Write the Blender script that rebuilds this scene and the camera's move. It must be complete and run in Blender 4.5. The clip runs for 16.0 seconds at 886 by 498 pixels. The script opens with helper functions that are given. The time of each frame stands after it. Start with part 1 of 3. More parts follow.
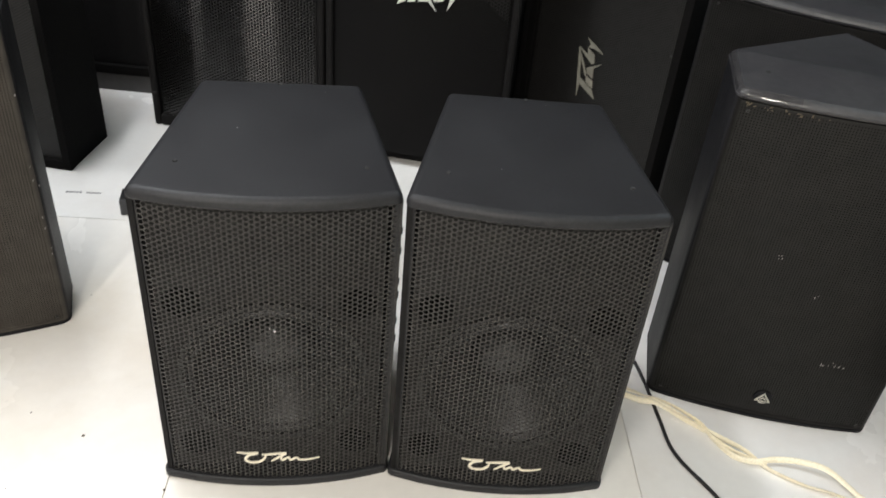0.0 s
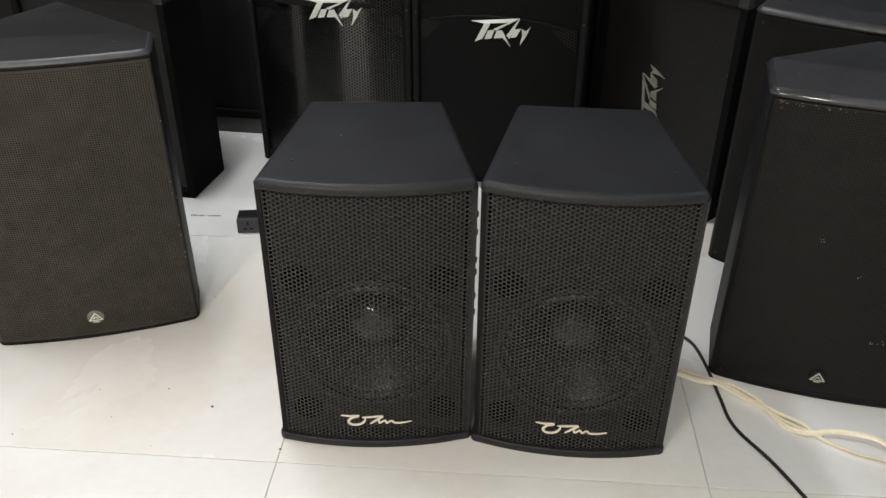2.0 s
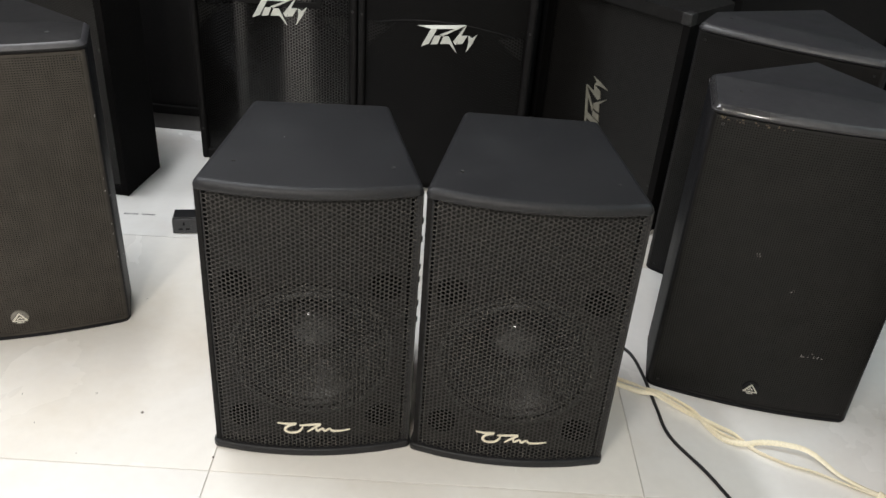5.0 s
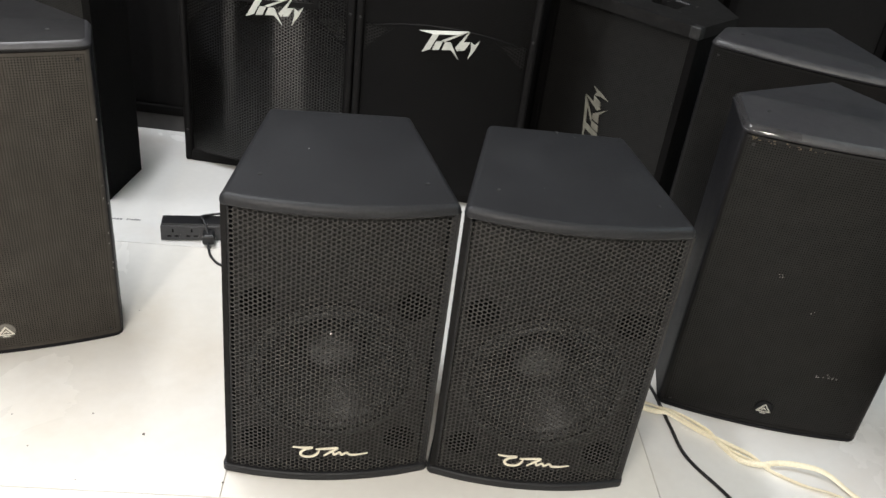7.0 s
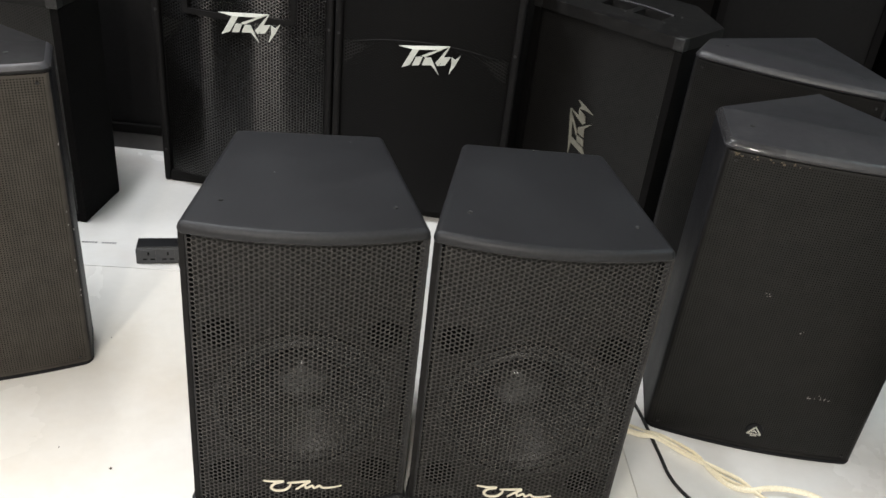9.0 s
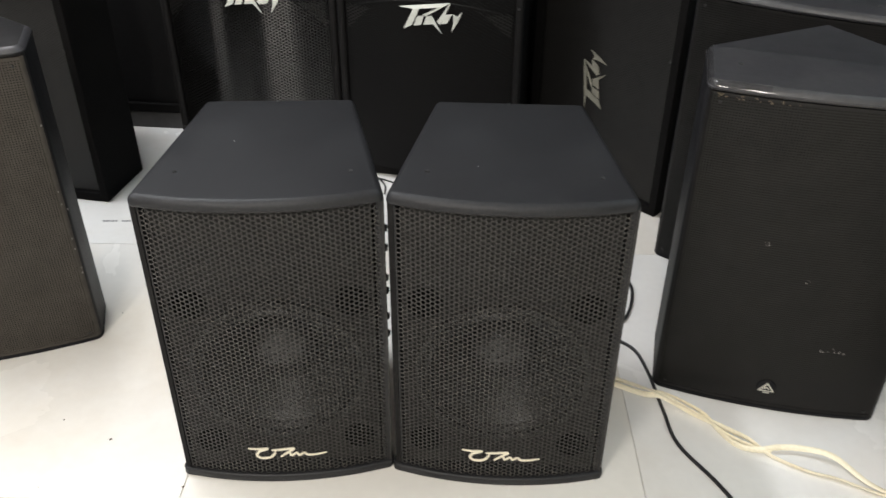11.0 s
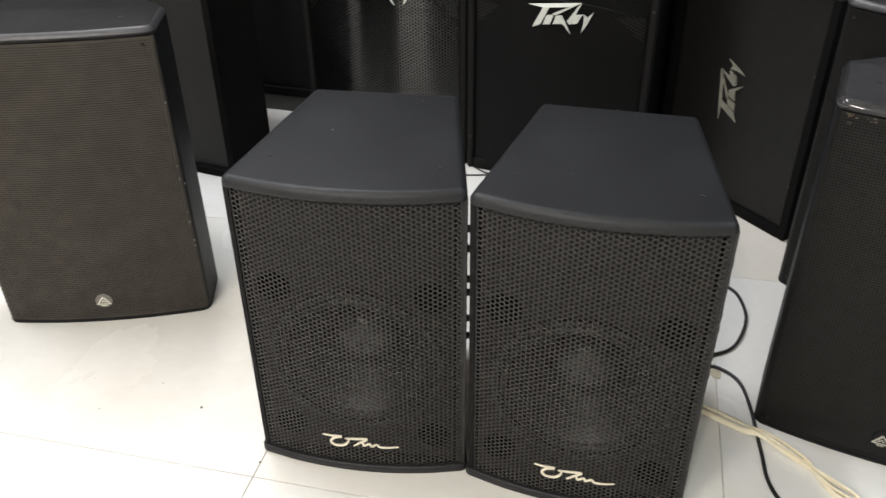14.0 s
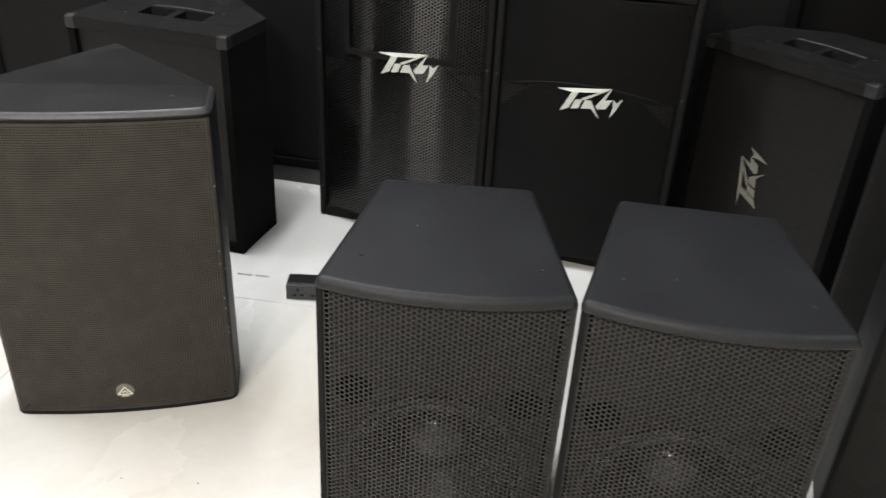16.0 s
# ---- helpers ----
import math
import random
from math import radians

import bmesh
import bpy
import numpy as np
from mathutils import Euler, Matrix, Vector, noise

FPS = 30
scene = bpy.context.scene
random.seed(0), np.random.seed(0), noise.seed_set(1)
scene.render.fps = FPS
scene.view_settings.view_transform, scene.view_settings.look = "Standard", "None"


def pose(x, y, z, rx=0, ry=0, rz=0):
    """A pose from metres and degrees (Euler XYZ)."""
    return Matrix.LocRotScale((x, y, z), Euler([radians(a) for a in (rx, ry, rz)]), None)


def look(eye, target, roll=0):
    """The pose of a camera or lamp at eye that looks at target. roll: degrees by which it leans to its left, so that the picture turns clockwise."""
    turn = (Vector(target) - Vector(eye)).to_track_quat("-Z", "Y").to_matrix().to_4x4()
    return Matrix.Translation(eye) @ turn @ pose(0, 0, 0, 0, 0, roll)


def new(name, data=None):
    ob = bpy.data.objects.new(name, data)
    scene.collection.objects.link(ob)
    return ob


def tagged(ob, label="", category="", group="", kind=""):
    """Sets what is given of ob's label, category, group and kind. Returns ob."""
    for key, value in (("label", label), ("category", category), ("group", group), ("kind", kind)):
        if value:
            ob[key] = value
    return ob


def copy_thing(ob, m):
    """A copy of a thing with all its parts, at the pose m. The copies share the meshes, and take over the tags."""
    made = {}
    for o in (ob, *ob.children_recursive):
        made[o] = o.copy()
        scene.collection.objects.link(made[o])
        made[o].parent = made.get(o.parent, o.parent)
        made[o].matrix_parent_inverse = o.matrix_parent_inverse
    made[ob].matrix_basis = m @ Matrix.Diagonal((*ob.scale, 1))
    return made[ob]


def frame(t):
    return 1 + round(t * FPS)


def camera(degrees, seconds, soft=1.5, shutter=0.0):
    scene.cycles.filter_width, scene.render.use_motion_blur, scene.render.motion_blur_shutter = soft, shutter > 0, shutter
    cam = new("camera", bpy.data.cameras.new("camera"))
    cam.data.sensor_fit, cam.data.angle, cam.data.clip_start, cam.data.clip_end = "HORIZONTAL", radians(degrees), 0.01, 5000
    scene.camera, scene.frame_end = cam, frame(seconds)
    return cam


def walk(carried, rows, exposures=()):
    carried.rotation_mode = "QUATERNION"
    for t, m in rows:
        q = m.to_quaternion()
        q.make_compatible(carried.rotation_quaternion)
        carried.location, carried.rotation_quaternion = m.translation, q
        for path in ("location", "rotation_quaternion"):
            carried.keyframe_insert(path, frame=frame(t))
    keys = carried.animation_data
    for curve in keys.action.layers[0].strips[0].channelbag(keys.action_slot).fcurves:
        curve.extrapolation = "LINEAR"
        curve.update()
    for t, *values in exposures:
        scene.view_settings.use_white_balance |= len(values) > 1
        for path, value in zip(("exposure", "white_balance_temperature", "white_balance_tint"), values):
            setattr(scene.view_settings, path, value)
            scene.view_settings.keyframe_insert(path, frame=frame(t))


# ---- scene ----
cam = camera(55.9, 16.0, shutter=0.4)
PATH = [
    (0, (0.082, 0.054, 1.149), (0.01, 1.683, -0.01), 5.5),
    (0.5, (0.07, 0.054, 1.147), (0.056, 1.726, 0.049), 5.8),
    (1, (0.094, 0.016, 1.153), (0.086, 1.679, 0.042), 5.5),
    (1.5, (0.131, -0.129, 1.158), (-0.034, 1.519, 0.036), 3.9),
    (2, (0.135, -0.186, 1.171), (-0.163, 1.486, 0.116), 0.3),
    (2.5, (0.134, -0.11, 1.148), (-0.125, 1.57, 0.095), 0.9),
    (3, (0.124, -0.047, 1.127), (-0.108, 1.609, 0.03), 1.1),
    (3.2, (0.126, -0.029, 1.129), (-0.065, 1.626, 0.023), 1.9),
    (5.3, (0.121, -0.231, 1.169), (-0.035, 1.471, 0.131), 4.4),
    (5.5, (0.119, -0.261, 1.17), (-0.061, 1.437, 0.129), 3.8),
    (6, (0.077, -0.238, 1.173), (-0.078, 1.461, 0.129), 4.8),
    (6.5, (0.002, -0.157, 1.165), (-0.081, 1.552, 0.13), 6.0),
    (7, (-0.027, -0.124, 1.159), (-0.047, 1.586, 0.122), 7.3),
    (7.5, (-0.022, -0.123, 1.167), (-0.027, 1.592, 0.138), 7.5),
    (8, (-0.04, -0.094, 1.166), (-0.046, 1.633, 0.157), 7.8),
    (8.5, (-0.029, -0.081, 1.161), (-0.021, 1.647, 0.153), 7.3),
    (10.8, (0.212, -0.002, 1.154), (-0.057, 1.654, 0.065), -0.3),
    (11, (0.204, -0.022, 1.143), (-0.018, 1.637, 0.048), 0.3),
    (11.5, (0.155, -0.078, 1.151), (0.058, 1.61, 0.083), 2.8),
    (12, (0.114, -0.149, 1.177), (0.083, 1.578, 0.168), 5.0),
    (12.5, (0.091, -0.189, 1.177), (0.055, 1.552, 0.194), 5.9),
    (13, (0.126, -0.158, 1.185), (-0.019, 1.571, 0.19), 4.5),
    (13.5, (0.242, -0.023, 1.177), (-0.118, 1.661, 0.161), 2.1),
    (14, (0.284, 0.027, 1.133), (-0.269, 1.604, 0.034), -0.8),
    (14.5, (0.269, 0.031, 1.15), (-0.335, 1.603, 0.071), -0.6),
    (15, (0.179, -0.015, 1.19), (-0.283, 1.638, 0.163), 1.3),
    (15.5, (0.067, -0.022, 1.178), (-0.253, 1.7, 0.212), 3.3),
    (16, (0.017, 0.028, 1.168), (-0.381, 1.719, 0.178), 3.1),
]
EXPOSURE = [(0.0, 0.12), (0.5, 0.15), (1.0, 0.15), (1.5, -0.10), (2.0, -0.32), (2.5, 0.12), (3.0, 0.0), (5.5, -0.20), (6.0, -0.30), (6.5, -0.22), (7.0, 0.12), (8.0, 0.08),
            (8.5, 0.08), (11.0, 0.10), (11.5, 0.15), (12.5, 0.26), (13.0, 0.16), (13.5, 0.12), (14.0, 0.10), (14.5, 0.14), (15.0, 0.12), (15.5, 0.08), (16.0, 0.06)]
walk(cam, [(t, look(eye, target, roll)) for t, eye, target, roll in PATH], EXPOSURE)

# ---- world and lights ----
world = bpy.data.worlds.new("room_surround")
scene.world = world
world.use_nodes = True
world.node_tree.nodes["Background"].inputs[0].default_value = (0.9, 0.95, 1.0, 1)
world.node_tree.nodes["Background"].inputs[1].default_value = 0.02

CEILING = 3.0
COOL, WARM = (0.93, 0.95, 0.99), (1.0, 0.945, 0.88)
# lamps out of view; far left and right ones are added fill for the floor
LAMPS = [(-0.95, 1.75, 54.0, COOL), (-2.6, 1.6, 44.0, COOL), (-1.1, -1.4, 74.0, WARM), (-0.3, -2.3, 82.0, WARM), (2.1, 1.2, 20.0, (0.66, 0.88, 1.0))]


# ---- materials ----
def material(name, colour, rough=0.5, metal=0.0, vary=0.15, grain=60.0, bump=0.0, bump_scale=400.0, spec=0.5,
             stain=None, stain_scale=3.0, stain_amount=0.5, coat=0.0):
    """Painted or moulded surface: two scales of colour variation, uneven gloss and a fine relief."""
    m = bpy.data.materials.new(name)
    m.use_nodes = True
    nt = m.node_tree
    b = nt.nodes["Principled BSDF"]
    co = nt.nodes.new("ShaderNodeTexCoord")
    n1 = nt.nodes.new("ShaderNodeTexNoise")
    n1.inputs["Scale"].default_value = grain
    n1.inputs["Detail"].default_value = 5
    n2 = nt.nodes.new("ShaderNodeTexNoise")
    n2.inputs["Scale"].default_value = stain_scale
    n2.inputs["Detail"].default_value = 6
    for n in (n1, n2):
        nt.links.new(co.outputs["Object"], n.inputs["Vector"])
    r1 = nt.nodes.new("ShaderNodeMapRange")
    r1.inputs["From Min"].default_value, r1.inputs["From Max"].default_value = 0.3, 0.7
    r1.inputs["To Min"].default_value, r1.inputs["To Max"].default_value = 1 - vary, 1 + vary
    nt.links.new(n1.outputs[0], r1.inputs[0])
    mix = nt.nodes.new("ShaderNodeMix")
    mix.data_type = "RGBA"
    mix.inputs["A"].default_value = (*colour, 1)
    mix.inputs["B"].default_value = (*(stain or [c * 0.75 for c in colour]), 1)
    r2 = nt.nodes.new("ShaderNodeMapRange")
    r2.inputs["From Min"].default_value, r2.inputs["From Max"].default_value = 0.45, 0.75
    r2.inputs["To Max"].default_value = stain_amount
    nt.links.new(n2.outputs[0], r2.inputs[0])
    nt.links.new(r2.outputs[0], mix.inputs["Factor"])
    mul = nt.nodes.new("ShaderNodeVectorMath")
    mul.operation = "SCALE"
    nt.links.new(mix.outputs["Result"], mul.inputs[0])
    nt.links.new(r1.outputs[0], mul.inputs["Scale"])
    nt.links.new(mul.outputs[0], b.inputs["Base Color"])
    r3 = nt.nodes.new("ShaderNodeMapRange")
    r3.inputs["From Min"].default_value, r3.inputs["From Max"].default_value = 0.3, 0.7
    r3.inputs["To Min"].default_value, r3.inputs["To Max"].default_value = max(0.02, rough - 0.06), min(1, rough + 0.06)
    nt.links.new(n2.outputs[0], r3.inputs[0])
    nt.links.new(r3.outputs[0], b.inputs["Roughness"])
    b.inputs["Metallic"].default_value = metal
    b.inputs["Specular IOR Level"].default_value = spec
    b.inputs["Coat Weight"].default_value = coat
    if bump:
        n3 = nt.nodes.new("ShaderNodeTexNoise")
        n3.inputs["Scale"].default_value = bump_scale
        n3.inputs["Detail"].default_value = 3
        nt.links.new(co.outputs["Object"], n3.inputs["Vector"])
        bp = nt.nodes.new("ShaderNodeBump")
        bp.inputs["Strength"].default_value = bump
        bp.inputs["Distance"].default_value = 0.001
        nt.links.new(n3.outputs[0], bp.inputs["Height"])
        nt.links.new(bp.outputs[0], b.inputs["Normal"])
    return m


PAINT = material("black_textured_paint", (0.0168, 0.0170, 0.0186), 0.45, vary=0.14, grain=220, bump=0.35, bump_scale=700, stain=(0.023, 0.024, 0.026), stain_scale=6, spec=0.28)
GRILLE_STEEL = material("black_powder_coated_steel", (0.0322, 0.0308, 0.0290), 0.5, vary=0.18, grain=90, stain=(0.039, 0.036, 0.032), stain_scale=6, spec=0.3)
BAFFLE = material("matt_black_baffle", (0.024, 0.0234, 0.0226), 0.75, vary=0.2, grain=40, spec=0.15)
# near-black that puts the shade of hollows into the colour
VOID = material("shaded_hollow_black", (0.005, 0.005, 0.005), 0.95, spec=0.05)
CONE = material("paper_cone", (0.027, 0.027, 0.0262), 0.42, vary=0.15, grain=50, spec=0.8, bump=0.2, bump_scale=200)
RUBBER = material("black_rubber", (0.013, 0.013, 0.013), 0.42)
DUSTCAP = material("glossy_dust_cap", (0.030, 0.030, 0.030), 0.10, vary=0.2, grain=120, spec=0.9)
CREAM = material("cream_enamel_script", (0.78, 0.72, 0.58), 0.4, vary=0.06)
SILVER = material("silver_white_emblem", (0.62, 0.63, 0.58), 0.4, vary=0.08, stain=(0.5, 0.5, 0.44))
GREY_EMBLEM = material("dull_grey_emblem", (0.20, 0.195, 0.16), 0.55, vary=0.2, stain=(0.17, 0.15, 0.12), stain_scale=12)
CHROME = material("worn_chrome", (0.7, 0.68, 0.6), 0.3, metal=0.8)
SCREW = material("black_screw_steel", (0.035, 0.035, 0.035), 0.55, metal=0.4)
MOULDED = material("moulded_black_plastic", (0.0082, 0.0082, 0.0096), 0.55, spec=0.16, vary=0.15, grain=120, bump=0.3, bump_scale=500, stain=(0.017, 0.0165, 0.018), stain_scale=7)
WORN_LIP = material("worn_satin_plastic", (0.031, 0.0305, 0.033), 0.42, vary=0.2, grain=70, spec=0.45, stain=(0.040, 0.039, 0.040), stain_scale=9, bump=0.15, bump_scale=300)
FOAM = material("brown_black_foam", (0.009, 0.0084, 0.0075), 0.95, spec=0.05, vary=0.3, grain=150)
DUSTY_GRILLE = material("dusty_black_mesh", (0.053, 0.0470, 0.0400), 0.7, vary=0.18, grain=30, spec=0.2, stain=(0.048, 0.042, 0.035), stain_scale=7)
DULL_CAP = material("dull_dusty_plastic", (0.0105, 0.0100, 0.0102), 0.65, vary=0.2, grain=70, spec=0.2, stain=(0.026, 0.025, 0.025), stain_scale=9, bump=0.15, bump_scale=300)
SATIN_LIP = material("satin_worn_lip", (0.034, 0.0335, 0.035), 0.40, vary=0.25, grain=70, spec=0.5, stain=(0.055, 0.054, 0.055), stain_scale=9, bump=0.2, bump_scale=60)
GLOSS_LIP = material("lip_rubbed_glossy", (0.032, 0.0315, 0.033), 0.48, vary=0.25, grain=70, spec=0.5, stain=(0.055, 0.054, 0.055), stain_scale=9, bump=0.1, bump_scale=60)


def rubbed_patch(m, x0, x1):
    """Wear that has polished a short stretch of the lip."""
    nt = m.node_tree
    b = nt.nodes["Principled BSDF"]
    old = b.inputs["Roughness"].links[0].from_socket
    co, sep, r = nt.nodes.new("ShaderNodeTexCoord"), nt.nodes.new("ShaderNodeSeparateXYZ"), nt.nodes.new("ShaderNodeMapRange")
    nt.links.new(co.outputs["Object"], sep.inputs[0])
    nt.links.new(sep.outputs[0], r.inputs[0])
    r.inputs["From Min"].default_value, r.inputs["From Max"].default_value = x0, x1
    r.inputs["To Min"].default_value, r.inputs["To Max"].default_value = 0.2, 1.0
    mul = nt.nodes.new("ShaderNodeMath")
    mul.operation = "MULTIPLY"
    nt.links.new(old, mul.inputs[0])
    nt.links.new(r.outputs[0], mul.inputs[1])
    nt.links.new(mul.outputs[0], b.inputs["Roughness"])


rubbed_patch(GLOSS_LIP, -0.125, -0.095)
# paler than the cap beside it: the rim's catch of light is in the base colour
LIT_LIP = material("lit_satin_lip", (0.038, 0.037, 0.040), 0.42, vary=0.2, grain=70, spec=0.5, stain=(0.065, 0.063, 0.066), stain_scale=9, bump=0.15, bump_scale=300)
DISC = material("cloudy_clear_disc", (0.16, 0.15, 0.13), 0.25, vary=0.2, grain=200)
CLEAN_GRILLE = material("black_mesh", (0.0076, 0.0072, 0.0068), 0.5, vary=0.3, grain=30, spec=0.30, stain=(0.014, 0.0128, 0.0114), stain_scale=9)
CARPET = material("black_cabinet_carpet", (0.0066, 0.0062, 0.0061), 0.95, spec=0.06, vary=0.3, grain=300, bump=0.6, bump_scale=500)
SATIN_STEEL = material("satin_black_perforated_steel", (0.0045, 0.0044, 0.0043), 0.24, vary=0.15, grain=80, spec=0.92)
SATIN_STEEL.node_tree.nodes["Principled BSDF"].inputs["Anisotropic"].default_value = 1.0
SATIN_STEEL.node_tree.nodes["Principled BSDF"].inputs["Anisotropic Rotation"].default_value = 0.25
turned = SATIN_STEEL.node_tree.nodes.new("ShaderNodeTangent")
turned.direction_type, turned.axis = "RADIAL", "Z"
SATIN_STEEL.node_tree.links.new(turned.outputs[0], SATIN_STEEL.node_tree.nodes["Principled BSDF"].inputs["Tangent"])
RAIL = material("matt_black_moulding", (0.0088, 0.0083, 0.0083), 0.7, vary=0.2, grain=90, spec=0.14)
DULL_STEEL = material("dull_black_perforated_steel", (0.0082, 0.0076, 0.0072), 0.42, vary=0.3, grain=80, spec=0.45)
BLACK_STEEL = material("matt_black_perforated_steel", (0.0070, 0.0067, 0.0067), 0.55, vary=0.2, grain=80, spec=0.15)
PROTECTOR = material("scuffed_corner_plastic", (0.018, 0.018, 0.018), 0.5, vary=0.3, grain=120, spec=0.35, stain=(0.075, 0.073, 0.070), stain_scale=40)
MONITOR_TOP = material("scuffed_black_board", (0.0085, 0.0081, 0.0079), 0.6, vary=0.3, grain=90, spec=0.2, stain=(0.020, 0.019, 0.018), stain_scale=25, bump=0.3, bump_scale=300)
PLINTH = material("grey_plinth_board", (0.048, 0.046, 0.045), 0.6)
CABLE_BLACK = material("black_cable_jacket", (0.012, 0.012, 0.013), 0.45)
TWINE = material("cream_raffia_twine", (0.90, 0.83, 0.64), 0.5, vary=0.10, grain=300, stain=(0.74, 0.62, 0.40), stain_scale=14)
STRIP = material("dark_grey_socket_plastic", (0.045, 0.045, 0.048), 0.4)
STRIP_TOP = material("black_socket_plastic", (0.010, 0.010, 0.011), 0.4)
ORANGE = material("orange_paper_tag", (0.75, 0.13, 0.05), 0.7)
GLINT_GOLD = material("worn_gold_glint", (0.13, 0.105, 0.07), 0.45, metal=0.5, vary=0.4, grain=200)
PALE_DUST = material("pale_dust", (0.25, 0.24, 0.23), 0.9)
SCRAP = material("yellowed_tape", (0.50, 0.45, 0.34), 0.6, vary=0.2, grain=200)
INK = material("dark_floor_print", (0.12, 0.12, 0.12), 0.7)
GRIT = material("brown_grit", (0.08, 0.06, 0.045), 0.9)
WALL = material("white_wall_paint", (0.72, 0.72, 0.70), 0.75, vary=0.04, grain=8, bump=0.1, bump_scale=80)
GREY_WALL = material("dark_grey_wall_paint", (0.10, 0.10, 0.10), 0.85, vary=0.1, grain=8)
DARK_WALL = material("charcoal_wall_paint", (0.02, 0.02, 0.022), 0.85, vary=0.1, grain=8)
CEIL = material("white_ceiling_board", (0.78, 0.78, 0.77), 0.85, vary=0.03, grain=8)
FIXTURE = material("white_lamp_housing", (0.8, 0.8, 0.8), 0.5)
GROUT = material("beige_grout", (0.55, 0.52, 0.48), 0.9, vary=0.2)


def tile_material():
    """Polished off-white porcelain: cloudy veining, each tile a little different, smears in the gloss."""
    m = bpy.data.materials.new("polished_porcelain")
    m.use_nodes = True
    nt = m.node_tree
    b = nt.nodes["Principled BSDF"]
    co = nt.nodes.new("ShaderNodeTexCoord")
    info = nt.nodes.new("ShaderNodeObjectInfo")
    shift = nt.nodes.new("ShaderNodeVectorMath")
    shift.operation = "MULTIPLY_ADD"
    comb = nt.nodes.new("ShaderNodeCombineXYZ")
    for i in range(3):
        nt.links.new(info.outputs["Random"], comb.inputs[i])
    nt.links.new(comb.outputs[0], shift.inputs[0])
    shift.inputs[1].default_value = (37, 53, 11)
    nt.links.new(co.outputs["Object"], shift.inputs[2])
    cloud = nt.nodes.new("ShaderNodeTexNoise")
    cloud.inputs["Scale"].default_value = 2.2
    cloud.inputs["Detail"].default_value = 8
    cloud.inputs["Distortion"].default_value = 0.8
    fine = nt.nodes.new("ShaderNodeTexNoise")
    fine.inputs["Scale"].default_value = 55
    fine.inputs["Detail"].default_value = 4
    for n in (cloud, fine):
        nt.links.new(shift.outputs[0], n.inputs["Vector"])
    ramp = nt.nodes.new("ShaderNodeValToRGB")
    ramp.color_ramp.elements[0].position, ramp.color_ramp.elements[0].color = 0.3, (0.73, 0.712, 0.68, 1)
    ramp.color_ramp.elements[1].position, ramp.color_ramp.elements[1].color = 0.65, (0.79, 0.785, 0.77, 1)
    nt.links.new(cloud.outputs[0], ramp.inputs[0])
    r = nt.nodes.new("ShaderNodeMapRange")
    r.inputs["To Min"].default_value, r.inputs["To Max"].default_value = 0.96, 1.04
    nt.links.new(fine.outputs[0], r.inputs[0])
    dirt = nt.nodes.new("ShaderNodeTexNoise")
    dirt.inputs["Scale"].default_value = 1.3
    dirt.inputs["Detail"].default_value = 7
    dirt.inputs["Roughness"].default_value = 0.62
    nt.links.new(shift.outputs[0], dirt.inputs["Vector"])
    soil = nt.nodes.new("ShaderNodeMapRange")
    soil.inputs["From Min"].default_value, soil.inputs["From Max"].default_value = 0.50, 0.72
    soil.inputs["To Max"].default_value = 0.75
    nt.links.new(dirt.outputs[0], soil.inputs[0])
    soiled = nt.nodes.new("ShaderNodeMix")
    soiled.data_type = "RGBA"
    soiled.inputs["B"].default_value = (0.64, 0.59, 0.51, 1)
    nt.links.new(soil.outputs[0], soiled.inputs["Factor"])
    nt.links.new(ramp.outputs[0], soiled.inputs["A"])
    mul = nt.nodes.new("ShaderNodeVectorMath")
    mul.operation = "SCALE"
    warm = nt.nodes.new("ShaderNodeMix")
    warm.data_type, warm.blend_type = "RGBA", "MULTIPLY"
    warm.inputs["B"].default_value = (0.985, 0.955, 0.90, 1)
    nt.links.new(info.outputs["Random"], warm.inputs["Factor"])
    nt.links.new(soiled.outputs["Result"], warm.inputs["A"])
    nt.links.new(warm.outputs["Result"], mul.inputs[0])
    nt.links.new(r.outputs[0], mul.inputs["Scale"])
    nt.links.new(mul.outputs[0], b.inputs["Base Color"])
    r2 = nt.nodes.new("ShaderNodeMapRange")
    r2.inputs["To Min"].default_value, r2.inputs["To Max"].default_value = 0.16, 0.34
    nt.links.new(cloud.outputs[0], r2.inputs[0])
    nt.links.new(r2.outputs[0], b.inputs["Roughness"])
    return m


TILE = tile_material()


# ---- mesh helpers ----
def mesh_from(name, verts, faces, mat, smooth=False):
    me = bpy.data.meshes.new(name)
    me.from_pydata([tuple(v) for v in verts], [], [tuple(f) for f in faces])
    me.materials.append(mat)
    me.update()
    if smooth:
        me.shade_smooth()
        me.set_sharp_from_angle(angle=radians(40))
    return me


def part(name, geo, mat, parent=None, label="", smooth=False, at=None):
    """Links one mesh object, given as (verts, faces) or a bmesh, under a thing or a part."""
    if isinstance(geo, bmesh.types.BMesh):
        me = bpy.data.meshes.new(name)
        bmesh.ops.recalc_face_normals(geo, faces=geo.faces)
        geo.to_mesh(me)
        geo.free()
        me.materials.append(mat)
        if smooth:
            me.shade_smooth()
            me.set_sharp_from_angle(angle=radians(40))
    else:
        me = mesh_from(name, geo[0], geo[1], mat, smooth)
    ob = new(name, me)
    if at is not None:
        ob.matrix_basis = at
    if parent is not None:
        ob.parent = parent
    if label:
        tagged(ob, label)
    return ob


def join(*geos):
    verts, faces = [], []
    for v, f in geos:
        k = len(verts)
        verts += [tuple(p) for p in v]
        faces += [tuple(i + k for i in g) for g in f]
    return verts, faces


